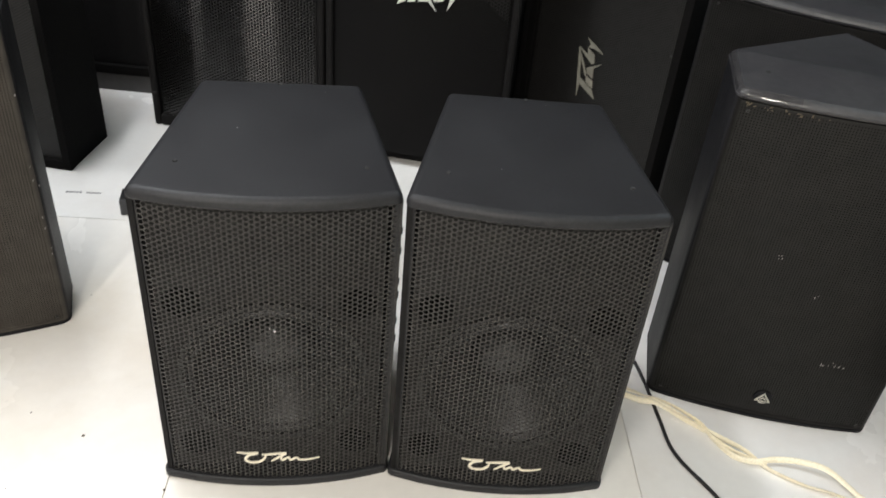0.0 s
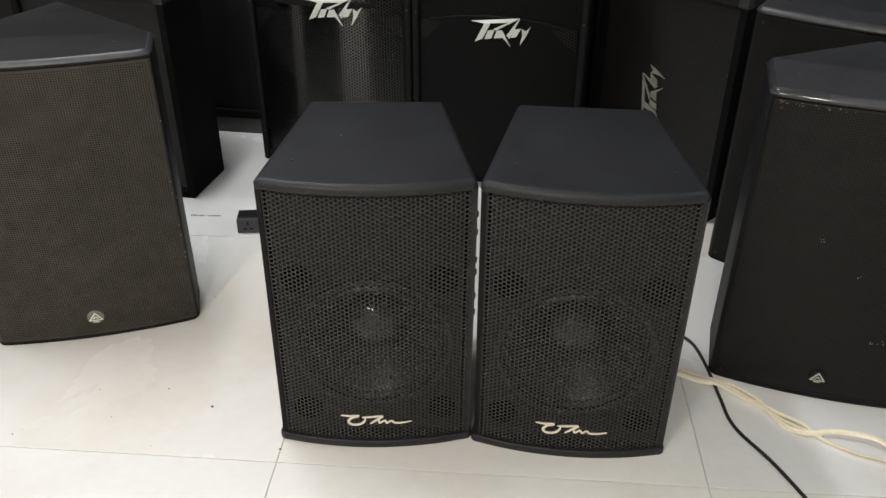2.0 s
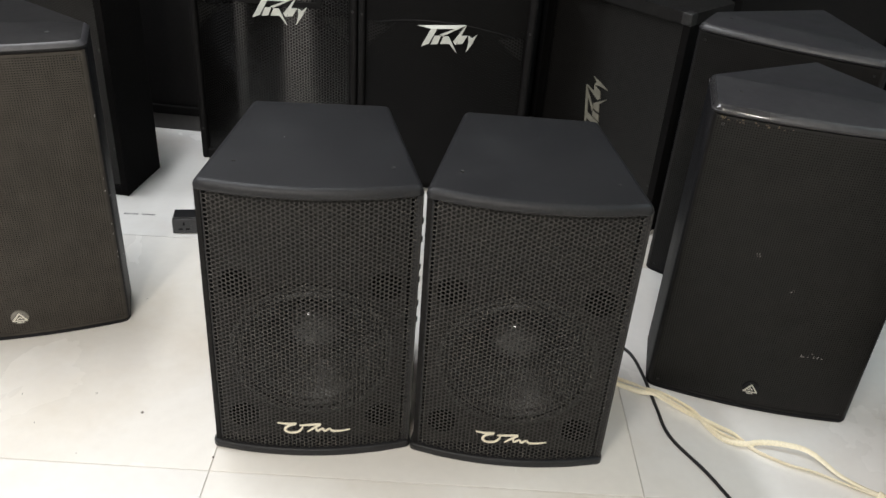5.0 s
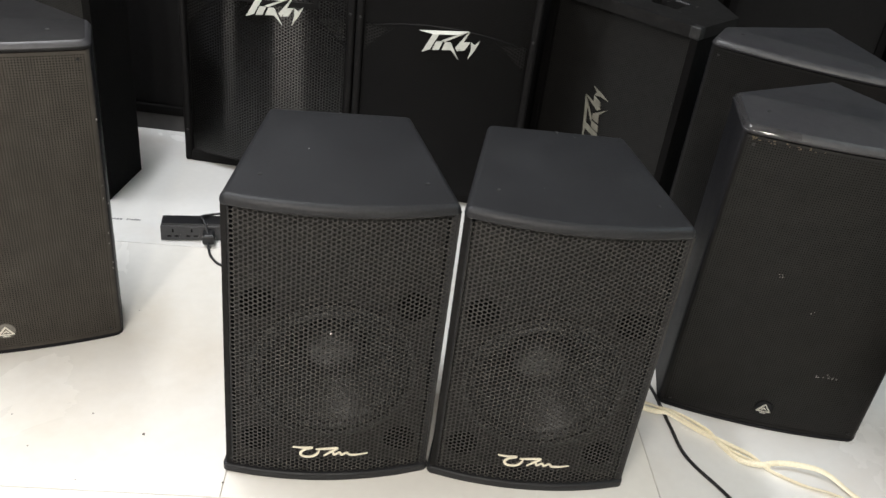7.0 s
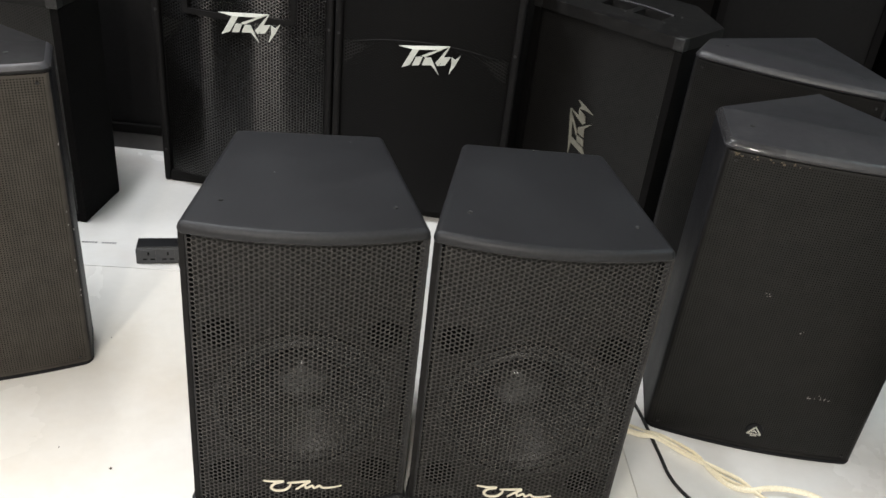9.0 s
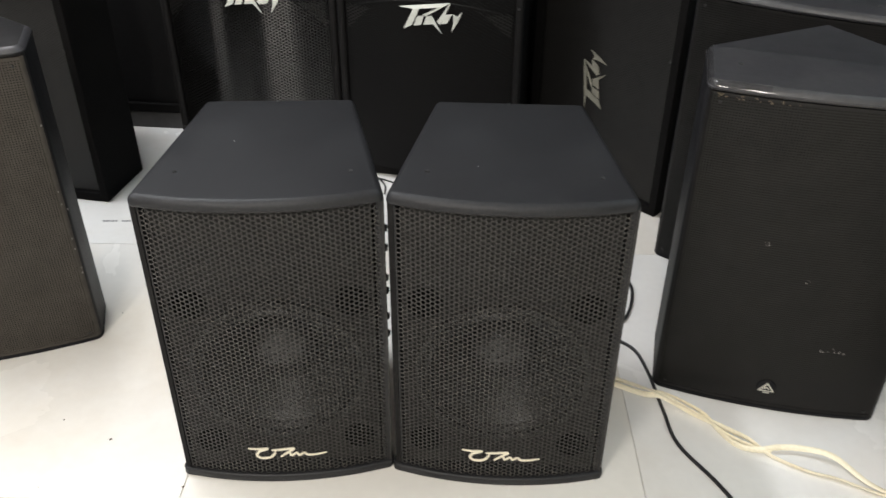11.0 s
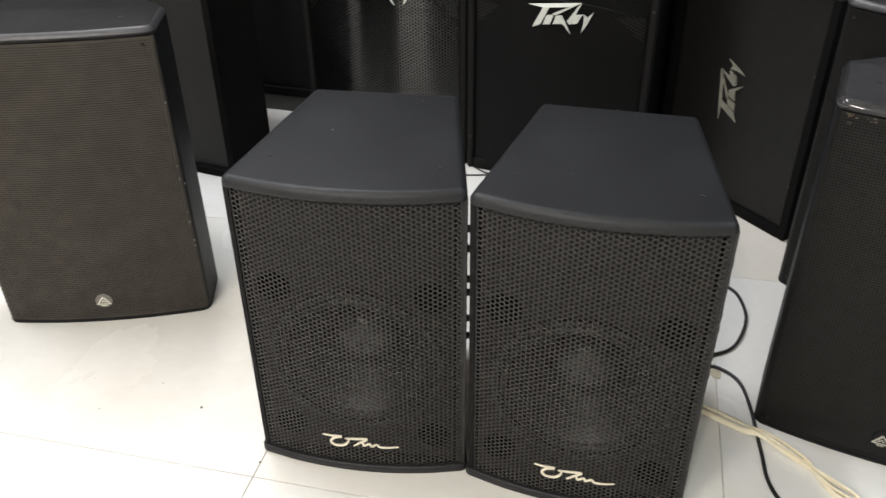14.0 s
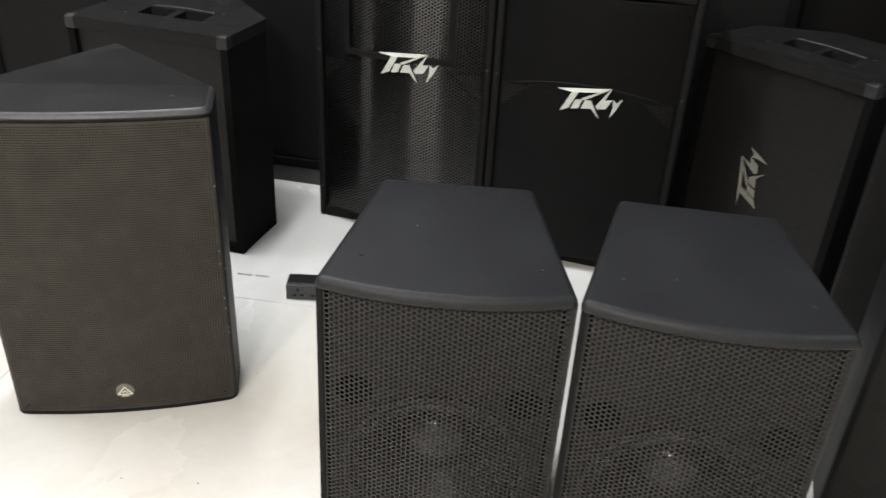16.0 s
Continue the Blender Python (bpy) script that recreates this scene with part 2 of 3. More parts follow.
def moved(geo, m):
    return [m @ Vector(v) for v in geo[0]], geo[1]


def rounded(points, radius, steps=5):
    """A plan outline with its corners rounded (radius: one for all, or one for each corner)."""
    out = []
    n = len(points)
    for i in range(n):
        r = radius[i] if isinstance(radius, (list, tuple)) else radius
        p, a, b = (Vector(points[j]) for j in (i, i - 1, (i + 1) % n))
        if r <= 0:
            out.append(p)
            continue
        da, db = (a - p).normalized(), (b - p).normalized()
        half = da.angle(db) / 2
        t = r / math.tan(half)
        c = p + (da + db).normalized() * (r / math.sin(half))
        s, e = p + da * t - c, p + db * t - c
        for k in range(steps + 1):
            f = k / steps
            v = (s * (1 - f) + e * f).normalized() * r
            out.append(c + v)
    return out


def inset(points, d):
    """The outline moved inwards by d (outlines run anticlockwise)."""
    out = []
    n = len(points)
    for i in range(n):
        a, p, b = Vector(points[i - 1]), Vector(points[i]), Vector(points[(i + 1) % n])
        e1, e2 = (p - a).normalized(), (b - p).normalized()
        n1, n2 = Vector((-e1.y, e1.x)), Vector((-e2.y, e2.x))
        k = n1 + n2
        k = k / max(0.3, 1 + n1.dot(n2))
        out.append(p + k * d)
    return out


def loft(points, profile):
    """A solid on a plan outline: profile is (inset, z) from the base to the top."""
    verts, faces = [], []
    n = len(points)
    for d, z in profile:
        verts += [(p.x, p.y, z) for p in (inset(points, d) if d else [Vector(q) for q in points])]
    for k in range(len(profile) - 1):
        for i in range(n):
            j = (i + 1) % n
            faces.append((k * n + i, k * n + j, (k + 1) * n + j, (k + 1) * n + i))
    faces.append(tuple(reversed(range(n))))
    faces.append(tuple(range((len(profile) - 1) * n, len(profile) * n)))
    return verts, faces


def soft_block(points, z0, z1, r=0.004, steps=3, r0=None):
    """A solid with rounded rims above and below."""
    r0 = r if r0 is None else r0
    prof = [(r0 * (1 - math.sin(a)), z0 + r0 * (1 - math.cos(a))) for a in [math.pi / 2 * k / steps for k in range(steps + 1)]] if r0 else [(0, z0)]
    prof += [(r * (1 - math.cos(a)), z1 - r * (1 - math.sin(a))) for a in [math.pi / 2 * k / steps for k in range(steps + 1)]] if r else [(0, z1)]
    return loft(points, prof)


def box(x0, x1, y0, y1, z0, z1, r=0.002):
    return soft_block([Vector(p) for p in ((x0, y0), (x1, y0), (x1, y1), (x0, y1))], z0, z1, r, 2)


def lathe(profile, n=40, close=False):
    """Turned about the y axis: profile is (radius, depth)."""
    verts, faces = [], []
    for r, y in profile:
        for i in range(n):
            a = 2 * math.pi * i / n
            verts.append((r * math.cos(a), y, r * math.sin(a)))
    for k in range(len(profile) - 1):
        for i in range(n):
            j = (i + 1) % n
            faces.append((k * n + i, (k + 1) * n + i, (k + 1) * n + j, k * n + j))
    if close:
        faces.append(tuple(range((len(profile) - 1) * n, len(profile) * n)))
    return verts, faces


def smooth_path(points, steps=8):
    """A Catmull-Rom line through the points."""
    pts = [Vector(p) for p in points]
    pts = [pts[0] * 2 - pts[1]] + pts + [pts[-1] * 2 - pts[-2]]
    out = []
    for i in range(1, len(pts) - 2):
        a, b, c, d = pts[i - 1:i + 3]
        for k in range(steps):
            t = k / steps
            out.append(0.5 * (2 * b + (c - a) * t + (2 * a - 5 * b + 4 * c - d) * t * t + (3 * b - a - 3 * c + d) * t ** 3))
    out.append(pts[-2])
    return out


def tube(points, radius, n=8, steps=8, flat=1.0, twist=0.0):
    """A cable along the points; flat < 1 squeezes it into a tape that turns by twist degrees a metre."""
    path = smooth_path(points, steps)
    verts, faces = [], []
    gone = 0.0
    for i, p in enumerate(path):
        d = (path[min(i + 1, len(path) - 1)] - path[max(i - 1, 0)]).normalized()
        side = d.cross(Vector((0, 0, 1))).normalized()
        up = side.cross(d)
        if i:
            gone += (p - path[i - 1]).length
        a0 = radians(twist * gone)
        s, u = side * math.cos(a0) + up * math.sin(a0), up * math.cos(a0) - side * math.sin(a0)
        for k in range(n):
            a = 2 * math.pi * k / n
            verts.append(p + s * math.cos(a) * radius + u * math.sin(a) * radius * flat)
    for i in range(len(path) - 1):
        for k in range(n):
            j = (k + 1) % n
            faces.append((i * n + k, i * n + j, (i + 1) * n + j, (i + 1) * n + k))
    faces.append(tuple(range(n)))
    faces.append(tuple(reversed(range(len(path) * n - n, len(path) * n))))
    return verts, faces


def plate(outline, holes, y0, y1):
    """A board in the xz plane with holes through it, from y0 (front) to y1."""
    bm = bmesh.new()
    rims = []
    for loop in [outline] + holes:
        vs = [bm.verts.new((x, y0, z)) for x, z in loop]
        rims.append([bm.edges.new((vs[i], vs[(i + 1) % len(vs)])) for i in range(len(vs))])
    bmesh.ops.triangle_fill(bm, use_beauty=True, edges=[e for r in rims for e in r], normal=(0, -1, 0))
    ext = bmesh.ops.extrude_edge_only(bm, edges=[e for r in rims for e in r])
    for v in (g for g in ext["geom"] if isinstance(g, bmesh.types.BMVert)):
        v.co.y = y1
    return bm


def circle(x, z, r, n=32):
    return [(x + r * math.cos(2 * math.pi * i / n), z + r * math.sin(2 * math.pi * i / n)) for i in range(n)]


def perforated(x0, x1, z0, z1, pitch, ratio, bow, deep=0.0012, walls=True):
    """A sheet with upright staggered columns of six-sided holes, bent to the front line y = bow(x)."""
    col = pitch * math.sqrt(3) / 2
    nx, nz = int((x1 - x0) / col), int((z1 - z0) / pitch)
    cx = x0 + ((x1 - x0) - (nx - 1) * col) / 2 + np.arange(nx) * col
    gx, gz = np.meshgrid(cx, z0 + (z1 - z0 - (nz - 0.5) * pitch) / 2 + np.arange(nz) * pitch)
    gz = gz + (np.arange(nx)[None, :] % 2) * pitch / 2
    c = np.stack([gx.ravel(), gz.ravel()], 1)
    ang = np.arange(6) * np.pi / 3
    ring = np.stack([np.cos(ang), np.sin(ang)], 1) * pitch / math.sqrt(3)
    outer = c[:, None, :] + ring[None] * 1.004
    inner = c[:, None, :] + ring[None] * ratio
    back = inner if walls else np.zeros((len(c), 0, 2))
    pts = np.concatenate([outer, inner, back], 1)
    per = pts.shape[1]
    pts[..., 0] = np.clip(pts[..., 0], x0, x1)
    pts[..., 1] = np.clip(pts[..., 1], z0, z1)
    y = bow(pts[..., 0])
    if walls:
        y = y.copy()
        y[:, 12:] += deep
    verts = np.stack([pts[..., 0], y, pts[..., 1]], 2).reshape(-1, 3)
    f = []
    for k in range(6):
        j = (k + 1) % 6
        f.append((k, j, 6 + j, 6 + k))
        if walls:
            f.append((6 + k, 6 + j, 12 + j, 12 + k))
    faces = (np.arange(len(c))[:, None, None] * per + np.array(f)[None]).reshape(-1, 4)
    return verts.tolist(), faces.tolist()


def within(geo, test):
    """The faces of a sheet whose corners all pass a test on (x, z)."""
    keep = [f for f in geo[1] if all(test(geo[0][i][0], geo[0][i][2]) for i in f)]
    order = {v: n for n, v in enumerate(sorted({i for f in keep for i in f}))}
    return [geo[0][v] for v in order], [tuple(order[i] for i in f) for f in keep]


def square_mesh(x0, x1, z0, z1, pitch, ratio, bow):
    """A fine woven-looking sheet with square holes, bent to y = bow(x)."""
    nx, nz = int((x1 - x0) / pitch), int((z1 - z0) / pitch)
    gx, gz = np.meshgrid(x0 + (np.arange(nx) + 0.5) * (x1 - x0) / nx, z0 + (np.arange(nz) + 0.5) * (z1 - z0) / nz)
    c = np.stack([gx.ravel(), gz.ravel()], 1)
    h = np.array([(-1, -1), (1, -1), (1, 1), (-1, 1)]) * 0.5
    cell = np.array([(x1 - x0) / nx, (z1 - z0) / nz])
    pts = np.concatenate([c[:, None] + h[None] * cell, c[:, None] + h[None] * cell * ratio], 1)
    y = bow(pts[..., 0])
    verts = np.stack([pts[..., 0], y, pts[..., 1]], 2).reshape(-1, 3)
    f = [(k, (k + 1) % 4, 4 + (k + 1) % 4, 4 + k) for k in range(4)]
    faces = (np.arange(len(c))[:, None, None] * 8 + np.array(f)[None]).reshape(-1, 4)
    return verts.tolist(), faces.tolist()


def bent_sheet(x0, x1, z0, z1, bow, n=24, thick=0.001):
    """A plain sheet bent to y = bow(x)."""
    xs = [x0 + (x1 - x0) * i / n for i in range(n + 1)]
    line = [(x, float(bow(np.array(x)))) for x in xs]
    pts = [Vector(p) for p in line] + [Vector((x, y + thick)) for x, y in reversed(line)]
    return loft(pts, [(0, z0), (0, z1)])


def flat_shape(outline, y0, y1):
    """A thin emblem piece in the xz plane with thickness from y0 to y1."""
    n = len(outline)
    verts = [(x, y0, z) for x, z in outline] + [(x, y1, z) for x, z in outline]
    faces = [tuple(range(n)), tuple(reversed(range(n, 2 * n)))]
    faces += [(i, i + n, (i + 1) % n + n, (i + 1) % n) for i in range(n)]
    return verts, faces


def stroke(points, width, y0, y1, steps=6):
    """A brush stroke in the xz plane with tapered ends."""
    path = smooth_path([(x, 0, z) for x, z in points], steps)
    left, right = [], []
    for i, p in enumerate(path):
        d = (path[min(i + 1, len(path) - 1)] - path[max(i - 1, 0)]).normalized()
        f = i / (len(path) - 1)
        w = width * (0.55 + 0.45 * min(1, 5 * f, 5 * (1 - f)))
        s = Vector((-d.z, 0, d.x)) * w / 2
        left.append((p.x + s.x, p.z + s.z))
        right.append((p.x - s.x, p.z - s.z))
    n = len(left)
    verts = [(x, y, z) for y in (y0, y1) for x, z in left + right]
    faces = []
    for i in range(n - 1):
        faces += [(i, i + 1, n + i + 1, n + i), (2 * n + i, 3 * n + i, 3 * n + i + 1, 2 * n + i + 1),
                  (i, 2 * n + i, 2 * n + i + 1, i + 1), (n + i, n + i + 1, 3 * n + i + 1, 3 * n + i)]
    faces += [(0, n, 3 * n, 2 * n), (n - 1, 3 * n - 1, 4 * n - 1, 2 * n - 1)]
    return verts, faces


def bend(geo, bow):
    return [(x, y + float(bow(np.array(x))), z) for x, y, z in geo[0]], geo[1]


def thing(name, label, category, at, group="", kind=""):
    ob = new(name)
    ob.empty_display_size = 0.1
    ob.matrix_basis = at
    return tagged(ob, label, category, group, kind)


def screw(parent, x, y, z, facing="up", r=0.004):
    """A recessed screw head."""
    head = lathe([(0.0005, -0.0008), (r * 0.45, -0.0008), (r * 0.5, -0.0002), (r * 0.9, -0.0012), (r, 0.001)], 10)
    turn = pose(x, y, z, -90, 0, 0) if facing == "up" else pose(x, y, z)
    return part("screw", head, SCREW, parent, at=turn)


# ---- room ----
YAW = 6.1
ROOM = pose(0, 0, 0, 0, 0, YAW)
X0, X1, Y0, Y1 = -3.0, 4.2, -3.6, 3.6
floor = tagged(part("floor", moved(box(X0, X1, Y0, Y1, -0.12, -0.0025, 0), ROOM), GROUT), "off-white polished porcelain tile floor", "floor", kind="structure")
for name, x0, x1, y0, y1, mat, text in (("wall_north", X0, X1, Y1, Y1 + 0.12, DARK_WALL, "dark charcoal back wall"), ("wall_south", X0, X1, Y0 - 0.12, Y0, WALL, "plain white wall"),
                                        ("wall_west", X0 - 0.12, X0, Y0 - 0.12, Y1 + 0.12, GREY_WALL, "plain dark grey wall"), ("wall_east", X1, X1 + 0.12, Y0 - 0.12, Y1 + 0.12, WALL, "plain white wall")):
    tagged(part(name, moved(box(x0, x1, y0, y1, -0.12, CEILING, 0), ROOM), mat), text, "wall", kind="structure")
tagged(part("ceiling", moved(box(X0 - 0.12, X1 + 0.12, Y0 - 0.12, Y1 + 0.12, CEILING, CEILING + 0.12, 0), ROOM), CEIL), "plain white ceiling", "ceiling", kind="structure")

for x, y, watts, tint in LAMPS:
    data = bpy.data.lights.new("unseen_tube", "AREA")
    data.shape, data.size, data.size_y, data.energy = "RECTANGLE", 0.16, 1.2, watts
    data.color = tint
    lamp = new("unseen_tube", data)
    lamp.matrix_basis = ROOM @ pose(x, y, CEILING - 0.075)
    fix = thing("ceiling_light", "unseen white batten ceiling light with a tube, added to light the room", "ceiling light", ROOM @ pose(x, y, CEILING), "ceiling lights")
    part("housing", box(-0.09, 0.09, -0.62, 0.62, -0.07, -0.001, 0.006), FIXTURE, fix)


# ---- script-badged two-way loudspeakers in front ----
OW, OD, OH, OB = 0.364, 0.337, 0.563, 0.026
LIP = 0.0185


def ohm_bow(x):
    return -OB * (1 - (x / (OW / 2)) ** 2)


def front_speaker(at):
    s = thing("loudspeaker", "charcoal trapezoid loudspeaker with a bowed perforated steel grille", "loudspeaker", at, "pair of loudspeakers on the floor")
    w, bw = OW / 2, 0.129
    arc = [Vector((x, float(ohm_bow(np.array(x))))) for x in [-w + 2 * w * i / 20 for i in range(21)]]
    front = arc[3:-3]
    plan = rounded([tuple(p) for p in front] + [(w, 0.0), (bw, OD), (-bw, OD), (-w, 0.0)], [0] * len(front) + [0.012, 0.012, 0.012, 0.012], 4)
    foot = [Vector((p.x * 1.024, p.y)) for p in plan]
    # carcass of three walls, open in front
    t, e, f = 0.013, 0.003, 0.001
    shell = [Vector(p) for p in ((-w + e, 0.004), (-w + e + t * 0.9, 0.004), (-bw + t, OD - t), (bw - t, OD - t), (w - f - t * 0.9, 0.004), (w - f, 0.004))]
    shell += rounded([(w - f, 0.004), (bw - 0.003, OD - 0.003), (-bw + 0.003, OD - 0.003), (-w + e, 0.004)], [0, 0.012, 0.012, 0], 4)[1:-1]
    part("cabinet", loft(list(reversed(shell)), [(0, 0.012), (0, OH - 0.012)]), PAINT, s)
    part("top_panel", soft_block(plan, OH - LIP, OH, 0.0125, 8, 0.004), PAINT, s, smooth=True)
    part("bottom_panel", soft_block(foot, 0.0, 0.016, 0.004, 3, 0.002), PAINT, s, smooth=True)
    # baffle with woofer and port openings
    zw, rw = 0.222, 0.134
    ports = [(-0.127, 0.363), (0.127, 0.363), (-0.127, 0.070), (0.127, 0.070)]
    part("baffle", plate([(-w + 0.020, 0.014), (w - 0.020, 0.014), (w - 0.020, OH - LIP), (-w + 0.020, OH - LIP)],
                         [circle(0, zw, rw, 48)] + [circle(x, z, 0.026, 24) for x, z in ports], 0.012, 0.026), BAFFLE, s)
    wf = part("woofer", lathe([(rw + 0.010, 0.011), (rw + 0.010, 0.005), (rw + 0.003, 0.003), (rw - 0.003, 0.006), (rw - 0.004, 0.012)], 48), RUBBER, s, at=pose(0, 0, zw), smooth=True)
    part("surround", lathe([(rw - 0.003, 0.012), (rw - 0.007, 0.007), (rw - 0.012, 0.005), (rw - 0.017, 0.008), (rw - 0.020, 0.014)], 48), RUBBER, wf, smooth=True)
    part("cone", lathe([(rw - 0.019, 0.013), (0.108, 0.020), (0.098, 0.033), (0.087, 0.048), (0.076, 0.064), (0.066, 0.080), (0.058, 0.090)], 48), CONE, wf, smooth=True)
    part("dust_cap", lathe([(0.062, 0.088), (0.061, 0.079), (0.056, 0.068), (0.046, 0.057), (0.033, 0.050), (0.017, 0.046), (0.001, 0.045)], 40, True), DUSTCAP, wf, smooth=True)
    for x, z in ports:
        part("port", lathe([(0.029, 0.0115), (0.027, 0.0105), (0.025, 0.013), (0.025, 0.075), (0.001, 0.076)], 24), VOID, s, at=pose(x, 0, z), smooth=True)
    gz0, gz1 = 0.017, OH - LIP - 0.0005
    part("grille", perforated(-w + 0.0118, w - 0.0045, gz0, gz1, 0.0084, 0.72, lambda x: ohm_bow(x) + 0.005), GRILLE_STEEL, s)
    for x0, x1, steel in ((-w + 0.003, -w + 0.0115, RAIL), (w - 0.0045, w - 0.0015, GRILLE_STEEL)):
        part("grille_edge", bent_sheet(x0, x1, gz0 - 0.001, gz1 + 0.001, lambda q: ohm_bow(q) + 0.0042, 3, 0.012), steel, s)
    for x, y in ((-0.126, 0.070), (0.132, 0.064), (-0.002, OD - 0.014)):
        screw(s, x, y, OH)
    for z in (0.49, 0.455, 0.40, 0.375, 0.325, 0.29):
        y = 0.020
        x = w - f - (w - bw) * y / OD
        part("side_bolt", moved(lathe([(0.0001, -0.006), (0.0055, -0.006), (0.006, -0.004), (0.006, 0.004)], 10), pose(x, y, z, 0, 0, 80)), SCREW, s)
    script = join(stroke([(-0.060, 0.0095), (-0.045, 0.0085), (-0.028, 0.0095), (-0.041, 0.004), (-0.047, -0.005), (-0.040, -0.0115), (-0.026, -0.010), (-0.018, -0.002), (-0.016, 0.006)], 0.0042, -0.0016, 0.0),
                  stroke([(-0.022, 0.006), (-0.006, 0.0075), (0.014, 0.009), (0.004, 0.001), (-0.008, -0.0085)], 0.0040, -0.0017, -0.0001),
                  stroke([(-0.006, -0.007), (0.006, 0.001), (0.009, -0.006), (0.018, -0.001), (0.022, -0.0065), (0.030, -0.002), (0.036, -0.007), (0.050, -0.0075), (0.066, -0.005)], 0.0036, -0.0018, -0.0002))
    part("badge", bend(moved(script, pose(0.0005, 0, 0.0680) @ Matrix.Diagonal((1.05, 1, 1.05, 1))), lambda x: ohm_bow(x) + 0.0045), CREAM, s, "cream script badge drawn as a flowing line")
    return s


SPECK = material("white_paint_speck", (0.55, 0.55, 0.53), 0.7)
left_speaker = front_speaker(pose(-0.1992, 0.959, 0.0006, 0, 0.4, 11.0))
right_speaker = copy_thing(left_speaker, pose(0.1658, 1.002, 0, 0, 0, 4.7))
for box_, marks in ((left_speaker, [(-0.054, 0.170, 0.0011), (0.07, 0.30, 0.0007)]), (right_speaker, [(0.03, 0.31, 0.0007), (-0.05, 0.09, 0.0006)])):
    for x, y, q in marks:
        part("speck", flat_shape([(-q, -q * 0.6), (q * 0.4, -q), (q, q * 0.5), (-q * 0.3, q * 0.8)], 0.0, 0.0004), SPECK, box_, "white speck of paint", at=pose(x, y, OH + 0.0002, -90, 0, 40 * x))


# ---- five-sided loudspeakers with dusty mesh fronts ----
WW, WH, WB, WC = 0.416, 0.646, 0.018, 0.0170


def home_bow(x):
    return -WB * (1 - (x / (WW / 2)) ** 2)


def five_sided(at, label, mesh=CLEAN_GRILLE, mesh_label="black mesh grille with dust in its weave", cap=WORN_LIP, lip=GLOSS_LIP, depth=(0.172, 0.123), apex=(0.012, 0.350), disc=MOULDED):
    """A loudspeaker on a five-sided plan: bowed front, two short sides, two long slanted ones meeting behind."""
    s = thing("floor_loudspeaker", label, "loudspeaker", at, "five-sided loudspeakers")
    w = WW / 2
    arc = [(x, float(home_bow(np.array(x)))) for x in [0.8 * w * (i / 8 - 1) for i in range(17)]]
    plan = rounded(arc + [(w, 0.0), (w, depth[1]), apex, (-w, depth[0]), (-w, 0.0)], [0] * len(arc) + [0.022, 0.010, 0.014, 0.010, 0.022], 5)
    body = inset(plan, 0.0012)
    recess = [Vector((p.x, max(p.y, 0.006))) for p in body]
    part("cabinet", soft_block(recess, 0.004, WH - WC + 0.004, 0.002, 2), MOULDED, s, smooth=True)
    part("base", soft_block(inset(plan, 0.0008), 0.0, 0.008, 0.0004, 2, 0.003), MOULDED, s, smooth=True)
    part("top_cap", loft(plan, [(0.004, WH - WC), (0.001, WH - WC + 0.002), (0.0, WH - WC + 0.004), (0.0, WH - 0.0112), (0.0008, WH - 0.0105)]), cap, s, "scuffed satin black cap", smooth=True)
    rim = [(0.0008, WH - 0.0103), (0.0013, WH - 0.0090), (0.0030, WH - 0.0062), (0.0056, WH - 0.0032), (0.0082, WH - 0.0012)]
    part("lip", loft(plan, rim + [(0.0100, WH - 0.0005)]), lip, s, "worn rounded edge of the cap", smooth=True)
    part("top_board", loft(inset(plan, 0.0098), [(0.0, WH - 0.004), (0.0, WH - 0.0002), (0.0006, WH)]), cap, s, smooth=True)
    part("foam", bent_sheet(-w + 0.012, w - 0.012, 0.008, WH - WC - 0.001, lambda x: home_bow(x) + 0.0075, 20, 0.004), FOAM, s)
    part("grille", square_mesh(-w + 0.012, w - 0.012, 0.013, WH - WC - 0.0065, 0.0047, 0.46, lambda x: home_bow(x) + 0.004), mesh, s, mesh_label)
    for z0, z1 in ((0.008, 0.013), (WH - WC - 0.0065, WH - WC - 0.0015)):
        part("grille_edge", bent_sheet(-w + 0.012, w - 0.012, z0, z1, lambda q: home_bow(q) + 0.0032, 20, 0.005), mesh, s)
    for k in (-1, 1):
        x0, x1 = sorted((k * (w - 0.012), k * (w - 0.003)))
        part("grille_edge", bent_sheet(x0, x1, 0.008, WH - WC - 0.0015, lambda q: home_bow(q) + 0.0045 + 90 * np.maximum(0, abs(q) - w + 0.012) ** 2, 4, 0.010), mesh, s)
    yb = float(home_bow(np.array(0.0))) + 0.003
    badge = part("badge", lathe([(0.0005, -0.003), (0.0145, -0.003), (0.017, -0.0015), (0.0175, 0.002)], 28), disc, s, at=pose(0.0, yb, 0.055), smooth=True)
    mark = join(flat_shape([(-0.0145, -0.006), (-0.001, 0.0125), (0.001, 0.0125), (0.001, 0.0095), (-0.0095, -0.0045)], -0.0042, -0.003),
                flat_shape([(0.001, 0.0125), (0.0145, -0.006), (0.0100, -0.0045), (0.001, 0.0085)], -0.0043, -0.0031),
                flat_shape([(-0.006, -0.0025), (0.0, 0.0035), (0.006, -0.0025), (0.003, -0.0025), (0.0, 0.0008), (-0.003, -0.0025)], -0.0042, -0.003),
                flat_shape([(-0.0145, -0.0075), (0.0145, -0.0075), (0.0125, -0.0055), (-0.0125, -0.0055)], -0.0042, -0.003),
                flat_shape([(-0.006, -0.0115), (0.006, -0.0115), (0.006, -0.0095), (-0.006, -0.0095)], -0.0042, -0.003))
    part("emblem", mark, CHROME, badge, "chrome triangular emblem")
